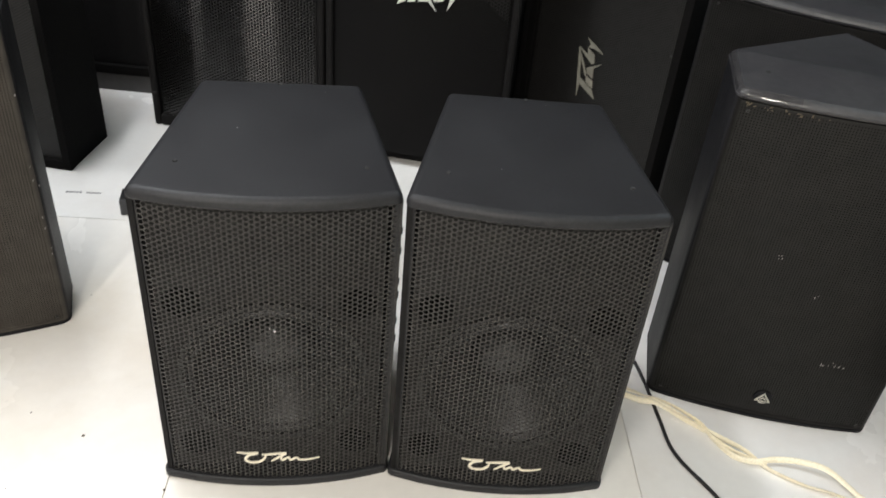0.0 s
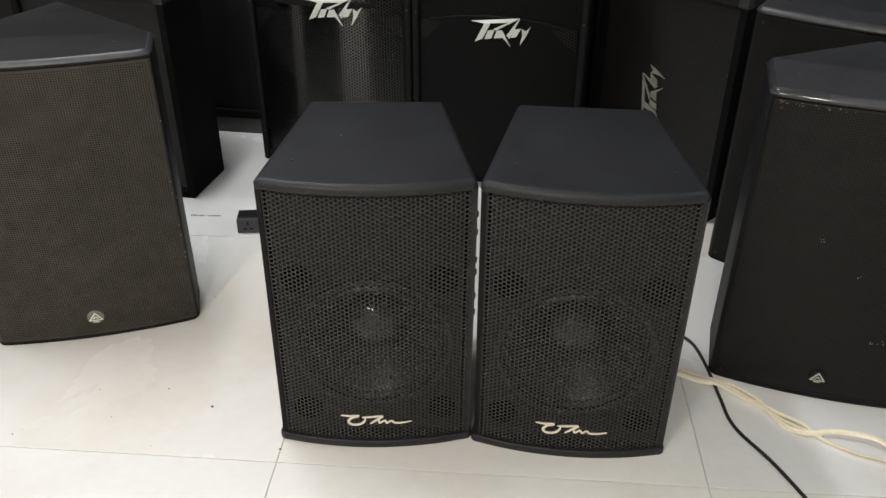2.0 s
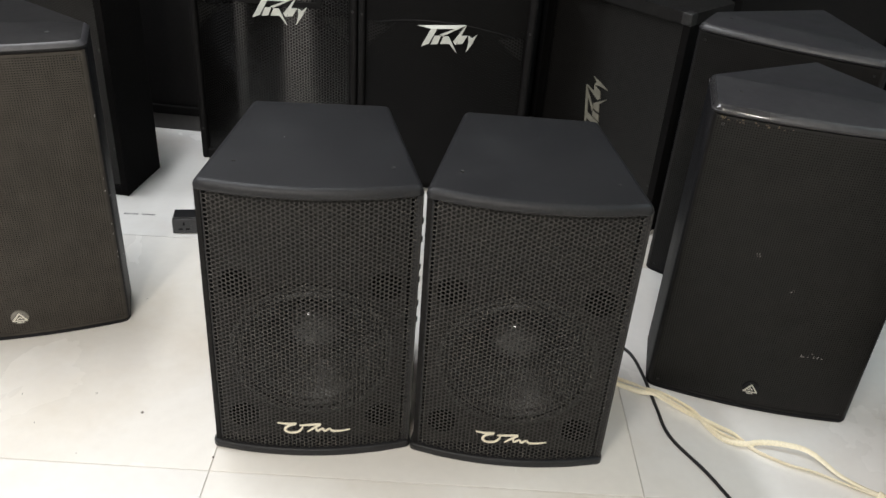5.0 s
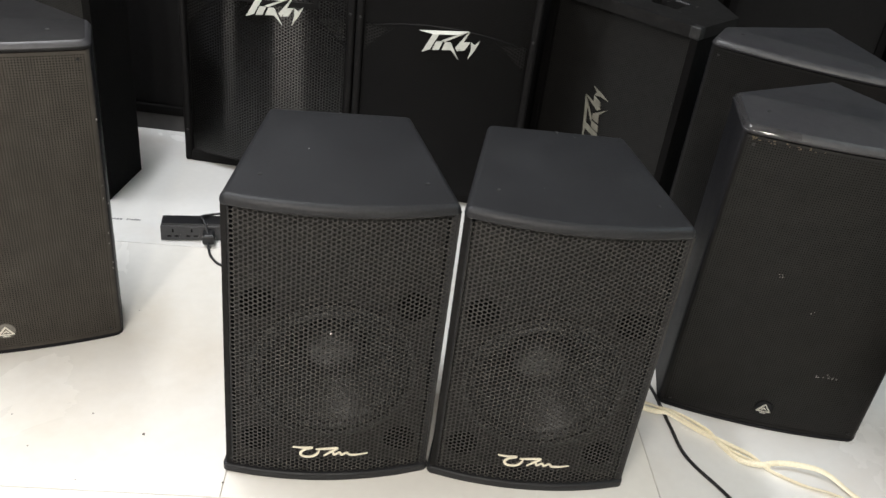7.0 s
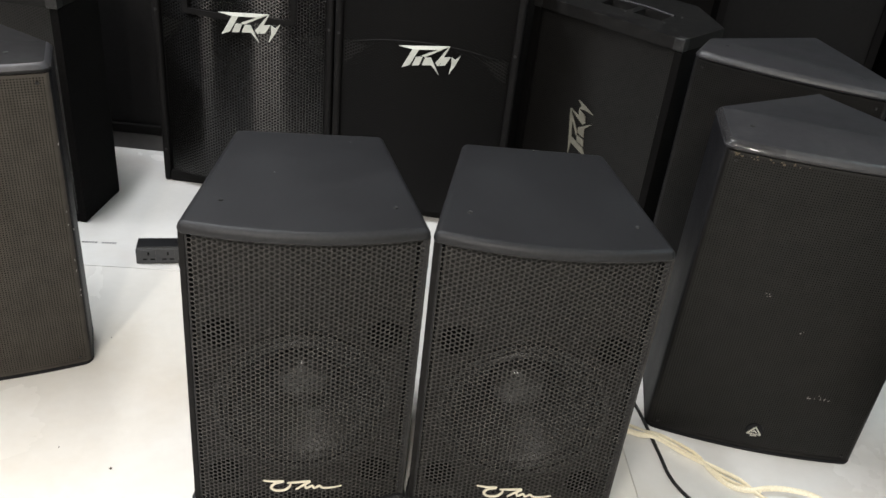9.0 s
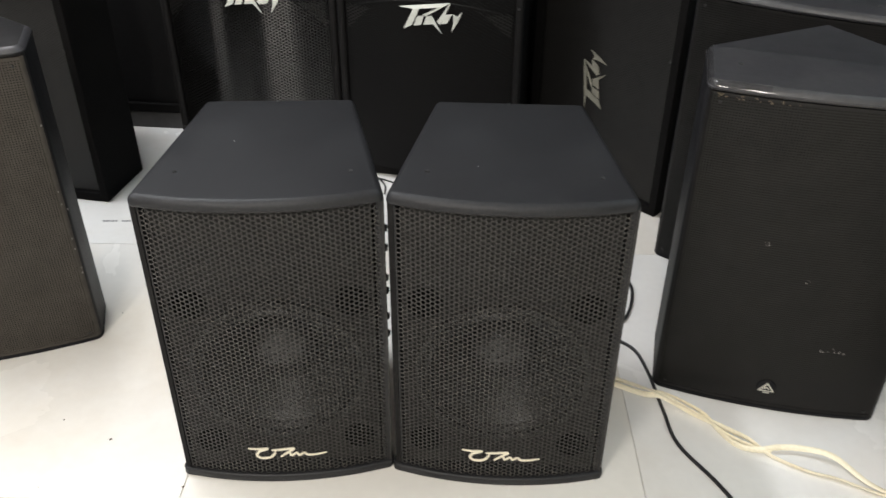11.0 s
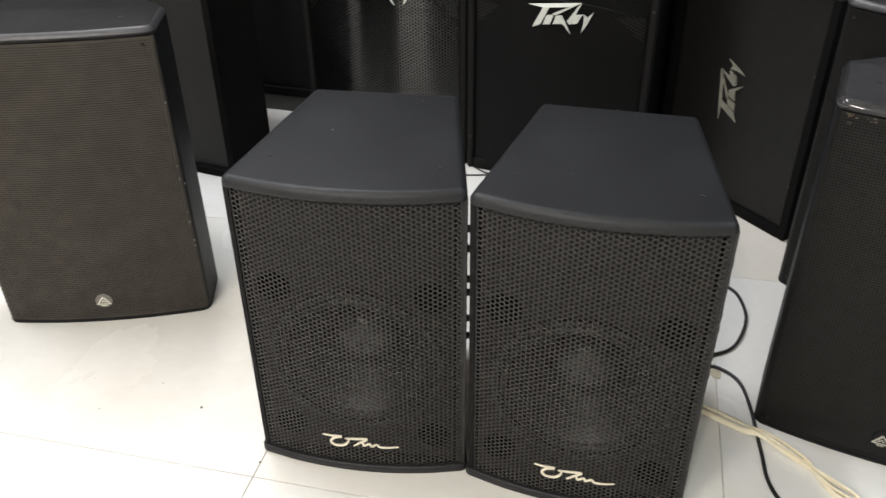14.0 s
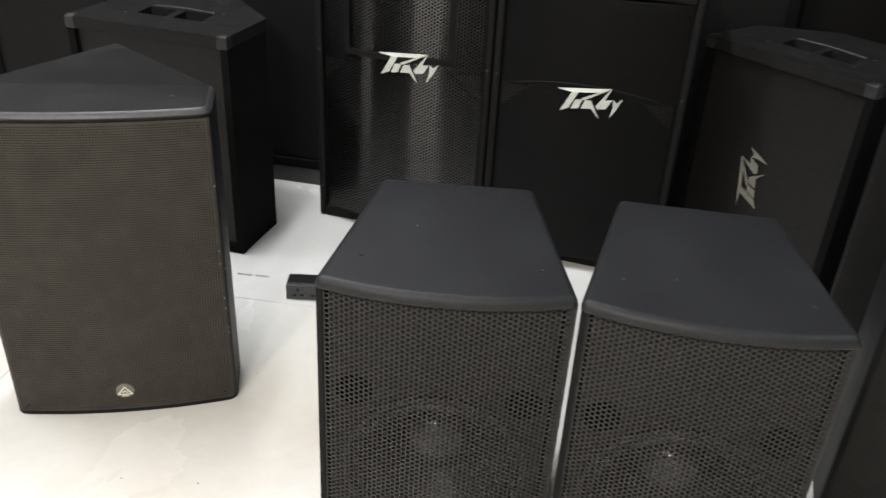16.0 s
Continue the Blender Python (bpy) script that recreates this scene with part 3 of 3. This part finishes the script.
    for x, z in ((-w + 0.024, 0.022), (w - 0.024, 0.022), (-w + 0.024, WH - 0.034), (w - 0.024, WH - 0.034)):
        screw(s, x, float(home_bow(np.array(x))) + 0.002, z, "front", 0.003)
    for x, y in ((-0.155, 0.085), (0.140, 0.060)):
        screw(s, x, y, WH, "up", 0.0045)
    return s


right_box = five_sided(pose(0.6597, 1.2530, 0, 0, 0, -6.4), "five-sided black loudspeaker with dusty mesh grille and shiny worn lip")
left_box = five_sided(pose(-0.8972, 1.1702, 0, 0, 0, 24.3) @ Matrix.Diagonal((1.05, 1, 1, 1)), "five-sided black loudspeaker with brown dusty mesh grille, turned inwards", DUSTY_GRILLE, "dusty brown mesh grille", DULL_CAP, LIT_LIP, (0.152, 0.122), (0.0, 0.412), DISC)
five_sided(pose(0.6735, 1.680, 0, 0, 0, -24.3) @ Matrix.Diagonal((0.975, 1, 1.018, 1)), "five-sided black loudspeaker standing close behind another", lip=SATIN_LIP, depth=(0.125, 0.090), apex=(0.010, 0.355))


# wear on the front one of them; the chips carry the edge's gold glints as colour
rng = random.Random(9)
chips = []
for k in range(26):
    x = rng.uniform(-0.19, -0.05)
    cw, ch = rng.uniform(0.0008, 0.0022), rng.uniform(0.0006, 0.0014)
    z = WH - WC - 0.0030 - rng.uniform(0, 0.006)
    chips.append(bend(flat_shape([(x - cw, z - ch), (x + cw, z - ch * 0.6), (x + cw * 0.7, z + ch), (x - cw * 0.6, z + ch * 0.8)], 0.0, 0.001), lambda q: home_bow(q) + 0.0020))
tagged(part("glint_chips", join(*chips), GLINT_GOLD, right_box, "worn chips coloured as gold glints along the top of the grille"), kind="stuff")
flecks = []
for x0, z0, n in ((0.075, 0.158, 5), (0.092, 0.160, 4), (0.110, 0.157, 6), (-0.06, 0.37, 4), (0.02, 0.30, 2)):
    for k in range(n):
        x, z, q = x0 + rng.uniform(-0.006, 0.006), z0 + rng.uniform(-0.005, 0.005), rng.uniform(0.0006, 0.0014)
        flecks.append(bend(flat_shape([(x - q, z - q), (x + q, z - q * 0.5), (x + q * 0.8, z + q), (x - q * 0.7, z + q * 0.7)], 0.0, 0.001), lambda u: home_bow(u) + 0.0028))
tagged(part("scuff", join(*flecks), PALE_DUST, right_box, "pale scuff marks on the mesh"), kind="stuff")


flecks = []
for k in range(8):
    z, q = rng.uniform(0.15, 0.5), rng.uniform(0.0005, 0.0013)
    x = WW / 2 - rng.uniform(0.001, 0.010)
    y = -0.0012 if x < WW / 2 - 0.005 else 0.0
    flecks.append(flat_shape([(x - q, z - q * 1.4), (x + q * 0.6, z - q), (x + q * 0.8, z + q * 1.6), (x - q * 0.7, z + q)], y - 0.0004, y + 0.002))
tagged(part("scuff", join(*flecks), PALE_DUST, left_box, "pale flecks along the worn corner"), kind="stuff")


# ---- tall club loudspeakers with angular emblems ----
def angular_emblem():
    """A jagged silver emblem: a long top blade, a row of slanted teeth and two falling spikes."""
    blades = [[(-0.080, 0.034), (0.053, 0.032), (-0.013, 0.005), (-0.021, 0.009), (0.022, 0.024), (-0.041, 0.025)],
              [(-0.044, 0.0255), (-0.027, 0.0245), (-0.053, -0.015), (-0.076, -0.023)],
              [(-0.036, 0.006), (-0.018, 0.006), (-0.029, -0.016), (-0.048, -0.017)],
              [(-0.012, 0.004), (0.003, 0.004), (0.021, -0.042), (0.003, -0.016), (-0.022, -0.016)],
              [(0.014, -0.010), (0.049, 0.029), (0.053, 0.030), (0.027, -0.011), (0.020, -0.020)],
              [(0.035, 0.004), (0.054, 0.004), (0.039, -0.017), (0.024, -0.018)],
              [(0.056, 0.004), (0.065, -0.004), (0.080, 0.007), (0.065, -0.018), (0.046, -0.042), (0.055, -0.016)]]
    return join(*[flat_shape(b, -0.003, 0.0) for b in blades])


PW, PD, PH, PB = 0.490, 0.36, 0.76, 0.046


def club_bow(x):
    return -PB * (1 - (x / (PW / 2 - 0.02)) ** 2)


def club_speaker(at, label, steel, ex, ez, tilt, framed):
    s = thing("tall_loudspeaker", label, "loudspeaker", at, "tall loudspeakers in a row")
    w = PW / 2
    plan = rounded([(-w, 0.0), (w, 0.0), (w, 0.24), (w - 0.05, PD), (-w + 0.05, PD), (-w, 0.24)], [0.012, 0.012, 0.02, 0.02, 0.02, 0.02], 4)
    core = [Vector((p.x, max(p.y, 0.03))) for p in inset(plan, 0.001)]
    part("cabinet", soft_block(core, 0.0, PH - 0.002, 0.01, 3), CARPET, s, smooth=True)
    for x0, x1 in ((-w, -w + 0.020), (w - 0.020, w)):
        part("side_rail", soft_block(rounded([(x0, 0.0), (x1, 0.0), (x1, 0.028), (x0, 0.028)], 0.008, 4), 0.0, PH, 0.006, 3), RAIL, s, smooth=True)
    part("bottom_rail", box(-w + 0.021, w - 0.021, 0.0, 0.028, 0.0, 0.035, 0.006), RAIL, s)
    part("top_rail", box(-w + 0.021, w - 0.021, 0.0, 0.028, PH - 0.03, PH, 0.006), RAIL, s)
    part("baffle", bent_sheet(-w + 0.021, w - 0.021, 0.034, PH - 0.031, lambda x: club_bow(x) + 0.016, 24, 0.006), RAIL, s)
    part("grille", perforated(-w + 0.021, w - 0.021, 0.036, PH - 0.031, 0.0088, 0.66, lambda x: club_bow(x) + 0.010), steel, s)
    # black sheets for the shade inside the vents either side of the emblem, arch over the woofer, frame round the horn
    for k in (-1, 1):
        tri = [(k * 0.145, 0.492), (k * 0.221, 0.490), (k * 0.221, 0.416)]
        part("vent_shade", bend(flat_shape(tri, 0.0, 0.002), lambda x: club_bow(x) + 0.0128), VOID, s)
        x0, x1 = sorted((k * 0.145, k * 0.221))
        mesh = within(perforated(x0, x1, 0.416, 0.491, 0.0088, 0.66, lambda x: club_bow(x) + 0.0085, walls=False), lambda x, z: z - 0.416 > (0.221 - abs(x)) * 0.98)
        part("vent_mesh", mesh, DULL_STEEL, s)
        edge = [(k * 0.135, 0, 0.496), (k * 0.165, 0, 0.468), (k * 0.222, 0, 0.410)]
        part("ridge", bend(tube([(x, y, z) for x, y, z in edge], 0.0016, 6, 4), lambda x: club_bow(x) + 0.0105), BLACK_STEEL, s)
    if framed:
        fr = 0.150
        for x0, x1, z0, z1 in ((-fr, fr, 0.512, 0.526), (-fr, fr, PH - 0.06, PH - 0.046), (-fr, -fr + 0.014, 0.526, PH - 0.06), (fr - 0.014, fr, 0.526, PH - 0.06)):
            part("horn_frame", bent_sheet(x0, x1, z0, z1, lambda x: club_bow(x) + 0.003, 12, 0.008), RAIL, s)
    else:
        brow = [(0.19 * k / 4, 0, 0.520 - 0.030 * (k / 4) ** 2) for k in range(-4, 5)]
        part("ridge", bend(tube(brow, 0.002, 6, 4), lambda x: club_bow(x) + 0.0105), BLACK_STEEL, s)
    part("emblem", bend(moved(angular_emblem(), pose(ex, 0, ez, 0, tilt, 0)), lambda x: club_bow(x) + 0.0045), SILVER, s, "jagged silver-white emblem")
    for x in (-w + 0.012, w - 0.012):
        for z in (0.10, 0.505):
            screw(s, x, -0.0005, z, "front", 0.004)
    return s


club = club_speaker(pose(-0.612, 2.100, 0, 0, 0, -1.0), "tall black loudspeaker with glossy bowed perforated grille and jagged silver emblem", SATIN_STEEL, 0.033, 0.502, -4, True)
club_speaker(pose(-0.118, 2.068, 0, 0, 0, -4.0), "tall black loudspeaker with dull bowed perforated grille and jagged silver emblem", BLACK_STEEL, 0.018, 0.482, -7.5, False)


# ---- stage monitors stood on end, with a recessed handle on top ----
MW, MS, MD = 0.455, 0.20, 0.345


def stood_monitor(at, label, MH=0.628):
    s = thing("stage_monitor", label, "loudspeaker", at, "stage monitors stood on end")
    w = MW / 2
    plan = rounded([(-w, 0.0), (w, 0.0), (w, MS), (0.07, MD), (-0.07, MD), (-w, MS)], 0.010, 3)
    core = [Vector((p.x, max(p.y, 0.024))) for p in inset(plan, 0.003)]
    part("cabinet", loft(core, [(0, 0.0), (0, MH - 0.032)]), CARPET, s)
    for x0, x1 in ((-w, -w + 0.020), (w - 0.020, w)):
        part("side_rail", box(x0, x1, 0.001, 0.023, 0.0, MH - 0.03, 0.004), CARPET, s)
    part("bottom_rail", box(-w + 0.021, w - 0.021, 0.001, 0.023, 0.0, 0.025, 0.003), CARPET, s)
    # top board with two openings and a grip between them
    hole = lambda x0, x1: [(x0 + 0.008, 0.100), (x1, 0.100), (x1 - 0.008, 0.170), (x0, 0.170)]
    holes = [hole(-0.095, -0.004), hole(0.010, 0.100)]
    bm = plate([(p.x, p.y) for p in plan], holes, 0.0, 0.030)
    bmesh.ops.transform(bm, matrix=Matrix(((1, 0, 0, 0), (0, 0, 1, 0), (0, -1, 0, MH), (0, 0, 0, 1))), verts=bm.verts)
    part("top_panel", bm, MONITOR_TOP, s)
    part("handle_cup", loft([Vector(p) for p in ((-0.105, 0.09), (0.11, 0.09), (0.11, 0.18), (-0.105, 0.18))], [(0, MH - 0.0318), (0, MH - 0.0300)]), VOID, s)
    part("handle", tube([(-0.09, 0.176, MH + 0.001), (0.0, 0.178, MH + 0.0035), (0.095, 0.176, MH + 0.001)], 0.0035, 8), WORN_LIP, s)
    for x, y in ((-0.115, 0.09), (-0.11, 0.185), (0.115, 0.09), (0.112, 0.185), (0.0, 0.088)):
        screw(s, x, y, MH, "up", 0.004)
    for k in (-1, 1):
        xk = k * (w - 0.012)
        part("corner_protector", soft_block([Vector(p) for p in ((xk - 0.014, -0.002), (xk + 0.0135, -0.002), (xk + 0.0135, 0.024), (xk - 0.014, 0.024))], MH - 0.032, MH + 0.002, 0.006, 3), PROTECTOR, s, "scuffed plastic corner", smooth=True)
    part("baffle", box(-w + 0.0205, w - 0.0205, 0.018, 0.0238, 0.026, MH - 0.031, 0), BAFFLE, s)
    part("grille", perforated(-w + 0.021, w - 0.021, 0.026, MH - 0.031, 0.0068, 0.66, lambda x: 0.012 + 0 * x, walls=False), DULL_STEEL, s)
    part("emblem", moved(angular_emblem(), pose(-0.022, 0.0115, 0.309) @ pose(0, 0, 0, 0, -98, 0)), GREY_EMBLEM, s, "jagged dull grey emblem turned on end")
    for z in (0.14, 0.42):
        screw(s, w - 0.030, 0.0115, z, "front", 0.0035)
    return s


monitor = stood_monitor(pose(0.330, 2.085, 0, 0, 0, -40.0), "black carpeted stage monitor stood on end with a jagged grey emblem")
stood_monitor(pose(-1.186, 1.820, 0, 0, 0, -3.0), "black stage monitor stood on end behind a mesh-fronted loudspeaker", 0.597)


# ---- dark cabinets in the background ----
def dark_cabinet(at, w, d, h, label, plinth=0.0):
    s = thing("background_loudspeaker", label, "loudspeaker", at, "dark loudspeakers along the back")
    plan = rounded([(-w / 2, 0.0), (w / 2, 0.0), (w / 2, d), (-w / 2, d)], 0.012, 3)
    core = [Vector((p.x, max(p.y, 0.022))) for p in inset(plan, 0.001)]
    if plinth:
        part("plinth", box(-w / 2 + 0.004, w / 2 - 0.004, 0.006, d, 0.0, plinth - 0.001, 0.002), PLINTH, s, "grey plinth board")
    part("cabinet", soft_block(core, plinth, h, 0.008, 2), CARPET, s)
    for x0, x1 in ((-w / 2, -w / 2 + 0.024), (w / 2 - 0.024, w / 2)):
        part("side_rail", box(x0, x1, 0.0, 0.021, plinth, h, 0.005), CARPET, s)
    for z0, z1 in ((plinth, plinth + 0.03), (h - 0.03, h)):
        part("cross_rail", box(-w / 2 + 0.025, w / 2 - 0.025, 0.0, 0.021, z0, z1, 0.004), CARPET, s)
    part("grille", box(-w / 2 + 0.025, w / 2 - 0.025, 0.010, 0.021, plinth + 0.031, h - 0.031, 0.002), BLACK_STEEL, s)
    return s


dark_cabinet(pose(-1.125, 2.275, 0, 0, 0, 2.0), 0.52, 0.40, 1.15, "tall black loudspeaker on a grey plinth", 0.055)
dark_cabinet(pose(-0.44, 2.49, 0, 0, 0, 0.0), 0.56, 0.40, 1.15, "tall black loudspeaker in the back row")
dark_cabinet(pose(0.14, 2.48, 0, 0, 0, 0.0), 0.50, 0.40, 1.15, "tall black loudspeaker in the back row")
dark_cabinet(pose(-1.72, 2.20, 0, 0, 0, 8.0), 0.50, 0.40, 1.15, "tall black loudspeaker in the back row")
dark_cabinet(pose(1.00, 2.60, 0, 0, 0, -8.0), 0.50, 0.42, 1.20, "tall brown-black loudspeaker in the back row")
dark_cabinet(pose(1.56, 2.42, 0, 0, 0, -12.0), 0.56, 0.45, 1.20, "tall black loudspeaker in the back row")
dark_cabinet(pose(1.098, 0.931, 0, 0, 0, -36.0), 0.42, 0.34, 0.62, "black loudspeaker at the edge of the group")
dark_cabinet(pose(0.66, 2.80, 0, 0, 0, -4.0), 0.46, 0.42, 1.20, "tall black loudspeaker in the back row")


# ---- power strip ----
strip = thing("power_strip", "dark grey socket strip lying on the floor behind the loudspeaker", "power strip", pose(-0.760, 1.643, 0, 0, 0, 14.0))
part("casing", box(0.0, 0.30, 0.002, 0.050, 0.0, 0.044, 0.003), STRIP, strip)
part("cover", box(0.002, 0.298, 0.004, 0.048, 0.0445, 0.048, 0.001), STRIP_TOP, strip)
for x in (0.030, 0.076, 0.122, 0.168, 0.214, 0.260):
    sock = part("socket", box(x - 0.017, x + 0.017, 0.0004, 0.0015, 0.006, 0.040, 0.0003), STRIP, strip)
    part("slot", box(x - 0.002, x + 0.002, -0.0004, 0.0002, 0.026, 0.035, 0), VOID, sock)
    for k in (-1, 1):
        part("slot", box(x + k * 0.009 - 0.005, x + k * 0.009 + 0.005, -0.0004, 0.0002, 0.013, 0.0165, 0), VOID, sock)
plug = thing("plug", "black moulded mains plug with its lead", "plug", pose(-0.760, 1.643, 0, 0, 0, 14.0) @ pose(0.118, 0, 0))
part("body", box(-0.014, 0.014, -0.034, -0.0005, 0.008, 0.036, 0.006), CABLE_BLACK, plug)
part("lead", tube([(0.0, -0.030, 0.016), (0.002, -0.050, 0.008), (0.012, -0.085, 0.0035), (0.04, -0.12, 0.0035), (0.10, -0.13, 0.0035)], 0.0032), CABLE_BLACK, plug)
part("lead", tube([(0.0, -0.02, 0.034), (-0.012, 0.010, 0.056), (-0.020, 0.03, 0.055), (0.02, 0.045, 0.055), (0.08, 0.05, 0.053)], 0.0032), CABLE_BLACK, plug)


# ---- cables and twine ----
black = [(0.22, 1.60, 0.004), (0.33, 1.70, 0.004), (0.396, 1.69, 0.004), (0.427, 1.62, 0.004), (0.428, 1.55, 0.004), (0.407, 1.478, 0.004), (0.365, 1.44, 0.004),
         (0.33, 1.43, 0.004), (0.345, 1.405, 0.004), (0.385, 1.405, 0.004), (0.425, 1.375, 0.004), (0.449, 1.305, 0.004), (0.470, 1.20, 0.004),
         (0.490, 1.115, 0.004), (0.553, 1.025, 0.004), (0.622, 0.905, 0.004), (0.72, 0.75, 0.004), (0.85, 0.62, 0.004)]
tagged(part("black_cable", tube(black, 0.0036, 8, 8), CABLE_BLACK, smooth=True), "thin black cable curving over the tiles", "cable")
a = [(0.30, 1.305, 0.006), (0.428, 1.255, 0.010), (0.481, 1.237, 0.014), (0.542, 1.197, 0.012), (0.566, 1.163, 0.006), (0.595, 1.129, 0.005), (0.630, 1.116, 0.010), (0.668, 1.125, 0.012), (0.712, 1.126, 0.014), (0.760, 1.112, 0.016), (0.807, 1.067, 0.008), (0.850, 1.041, 0.006), (0.881, 1.028, 0.008)]
b = [(0.30, 1.295, 0.005), (0.427, 1.243, 0.006), (0.468, 1.230, 0.014), (0.530, 1.197, 0.006), (0.589, 1.161, 0.008), (0.619, 1.138, 0.012), (0.648, 1.113, 0.006), (0.673, 1.098, 0.005), (0.715, 1.080, 0.005), (0.758, 1.070, 0.006), (0.802, 1.052, 0.006), (0.848, 1.035, 0.006), (0.878, 1.025, 0.006)]
c = [(0.30, 1.300, 0.010), (0.430, 1.250, 0.016), (0.500, 1.212, 0.012), (0.550, 1.182, 0.008), (0.585, 1.145, 0.010), (0.622, 1.128, 0.006), (0.655, 1.117, 0.006)]
twine = thing("twine", "cream flat raffia twine twisted in loose strands", "twine", pose(0, 0, 0))
for line, turn in ((a, 300), (b, -260), (c, 220)):
    part("strand", tube(line, 0.0056, 8, 8, 0.4, turn), TWINE, twine, smooth=True)
rng = random.Random(5)
for i in range(9):
    ang = rng.uniform(-2.4, 0.6)
    r = rng.uniform(0.03, 0.07)
    p0 = Vector((0.880, 1.022, 0.010))
    p2 = p0 + Vector((math.cos(ang) * r, math.sin(ang) * r, -0.004))
    mid = (p0 + p2) / 2 + Vector((rng.uniform(-0.01, 0.01), rng.uniform(-0.01, 0.01), 0.018))
    part("frayed_end", tube([p0, mid, p2], 0.0022, 6, 5, 0.4, 300), TWINE, twine)


wires = [[(-0.40, 2.02, 0.003), (-0.335, 2.035, 0.003), (-0.28, 2.050, 0.003), (-0.22, 2.030, 0.003), (-0.17, 2.00, 0.003)],
         [(-0.36, 2.10, 0.003), (-0.305, 2.065, 0.003), (-0.265, 2.043, 0.0075), (-0.235, 2.01, 0.003), (-0.225, 1.96, 0.003)]]
for line in wires:
    tagged(part("black_wire", tube(line, 0.0022, 8, 6), CABLE_BLACK, smooth=True), "short thin black wire lying on the tiles", "wire", "wires behind the front speakers")


# ---- small things ----
tag = part("paper_tag", flat_shape([(-0.010, 0.0), (0.006, -0.002), (0.009, 0.022), (0.001, 0.027), (-0.006, 0.024)], 0.0, 0.0015), ORANGE, at=pose(0.876, 1.478, 0.606, 14, 8, -25))
tagged(tag, "torn orange paper tag stuck behind the loudspeaker", "tag")
scrap = part("tape_scrap", moved(loft([Vector(p) for p in ((-0.013, -0.004), (-0.004, -0.019), (0.006, -0.016), (0.012, 0.006), (0.004, 0.012), (-0.010, 0.010))], [(0.0, 0.0), (0.0008, 0.0012)]), pose(0.380, 1.392, 0.0, 0, 0, 20)), SCRAP)
tagged(scrap, "torn scrap of yellowed tape on the tile", "tape")
mark = thing("floor_print", "small dark unreadable print on the tile", "print", pose(-0.930, 1.716, 0.0, 0, 0, 8.0))
x = 0.0
rng = random.Random(2)
while x < 0.085:
    wd = rng.uniform(0.002, 0.006)
    part("bar", box(x, x + wd, -0.003, 0.003, 0.0, 0.0008, 0), INK, mark)
    x += wd + (0.012 if 0.028 < x < 0.036 else 0.0022)
for x, y, r in ((-0.549, 0.985, 0.0028), (-0.66, 1.02, 0.0016), (-0.373, 0.897, 0.0022), (-0.735, 0.92, 0.0012), (-0.12, 0.80, 0.0026), (-0.80, 0.99, 0.0014), (0.30, 0.86, 0.0012), (-0.47, 0.70, 0.0013), (-0.90, 0.84, 0.0016), (0.05, 0.72, 0.0012), (-0.70, 1.35, 0.0013), (-0.62, 0.86, 0.0010)):
    v, f = lathe([(r, 0.0), (r * 0.8, -r * 0.5), (r * 0.2, -r * 0.7)], 7, True)
    tagged(part("grit", moved((v, f), pose(x, y, 0, -90, 0, 30)), GRIT), "dark speck of grit on the tile", "grit", "grit on the floor")


# ---- floor tiles ----
SIZE, GAP, TX, TY = 0.8, 0.0018, -0.368, 0.864
h = SIZE / 2 - GAP / 2
tile_mesh = mesh_from("tile", *soft_block([Vector(p) for p in ((-h, -h), (h, -h), (h, h), (-h, h))], -0.010, 0.0, 0.001, 2, 0), TILE)
GRID = pose(TX, TY, 0, 0, 0, YAW)
inv = ROOM.inverted() @ GRID
cut_meshes = {}
for i in range(-6, 8):
    for j in range(-7, 6):
        c = inv @ Vector(((i + 0.5) * SIZE, (j + 0.5) * SIZE, 0))
        x0, x1 = max(-h, X0 + 0.003 - c.x), min(h, X1 - 0.003 - c.x)
        y0, y1 = max(-h, Y0 + 0.003 - c.y), min(h, Y1 - 0.003 - c.y)
        if x1 - x0 < 0.02 or y1 - y0 < 0.02:
            continue
        key = (round(x0, 3), round(x1, 3), round(y0, 3), round(y1, 3))
        whole = x1 - x0 > 2 * h - 1e-4 and y1 - y0 > 2 * h - 1e-4
        if not whole and key not in cut_meshes:
            cut_meshes[key] = mesh_from("tile", *soft_block([Vector(p) for p in ((x0, y0), (x1, y0), (x1, y1), (x0, y1))], -0.010, 0.0, 0.001, 2, 0), TILE)
        ob = new("tile", tile_mesh if whole else cut_meshes[key])
        ob.matrix_basis = GRID @ pose((i + 0.5) * SIZE, (j + 0.5) * SIZE, 0)
        ob.parent = floor
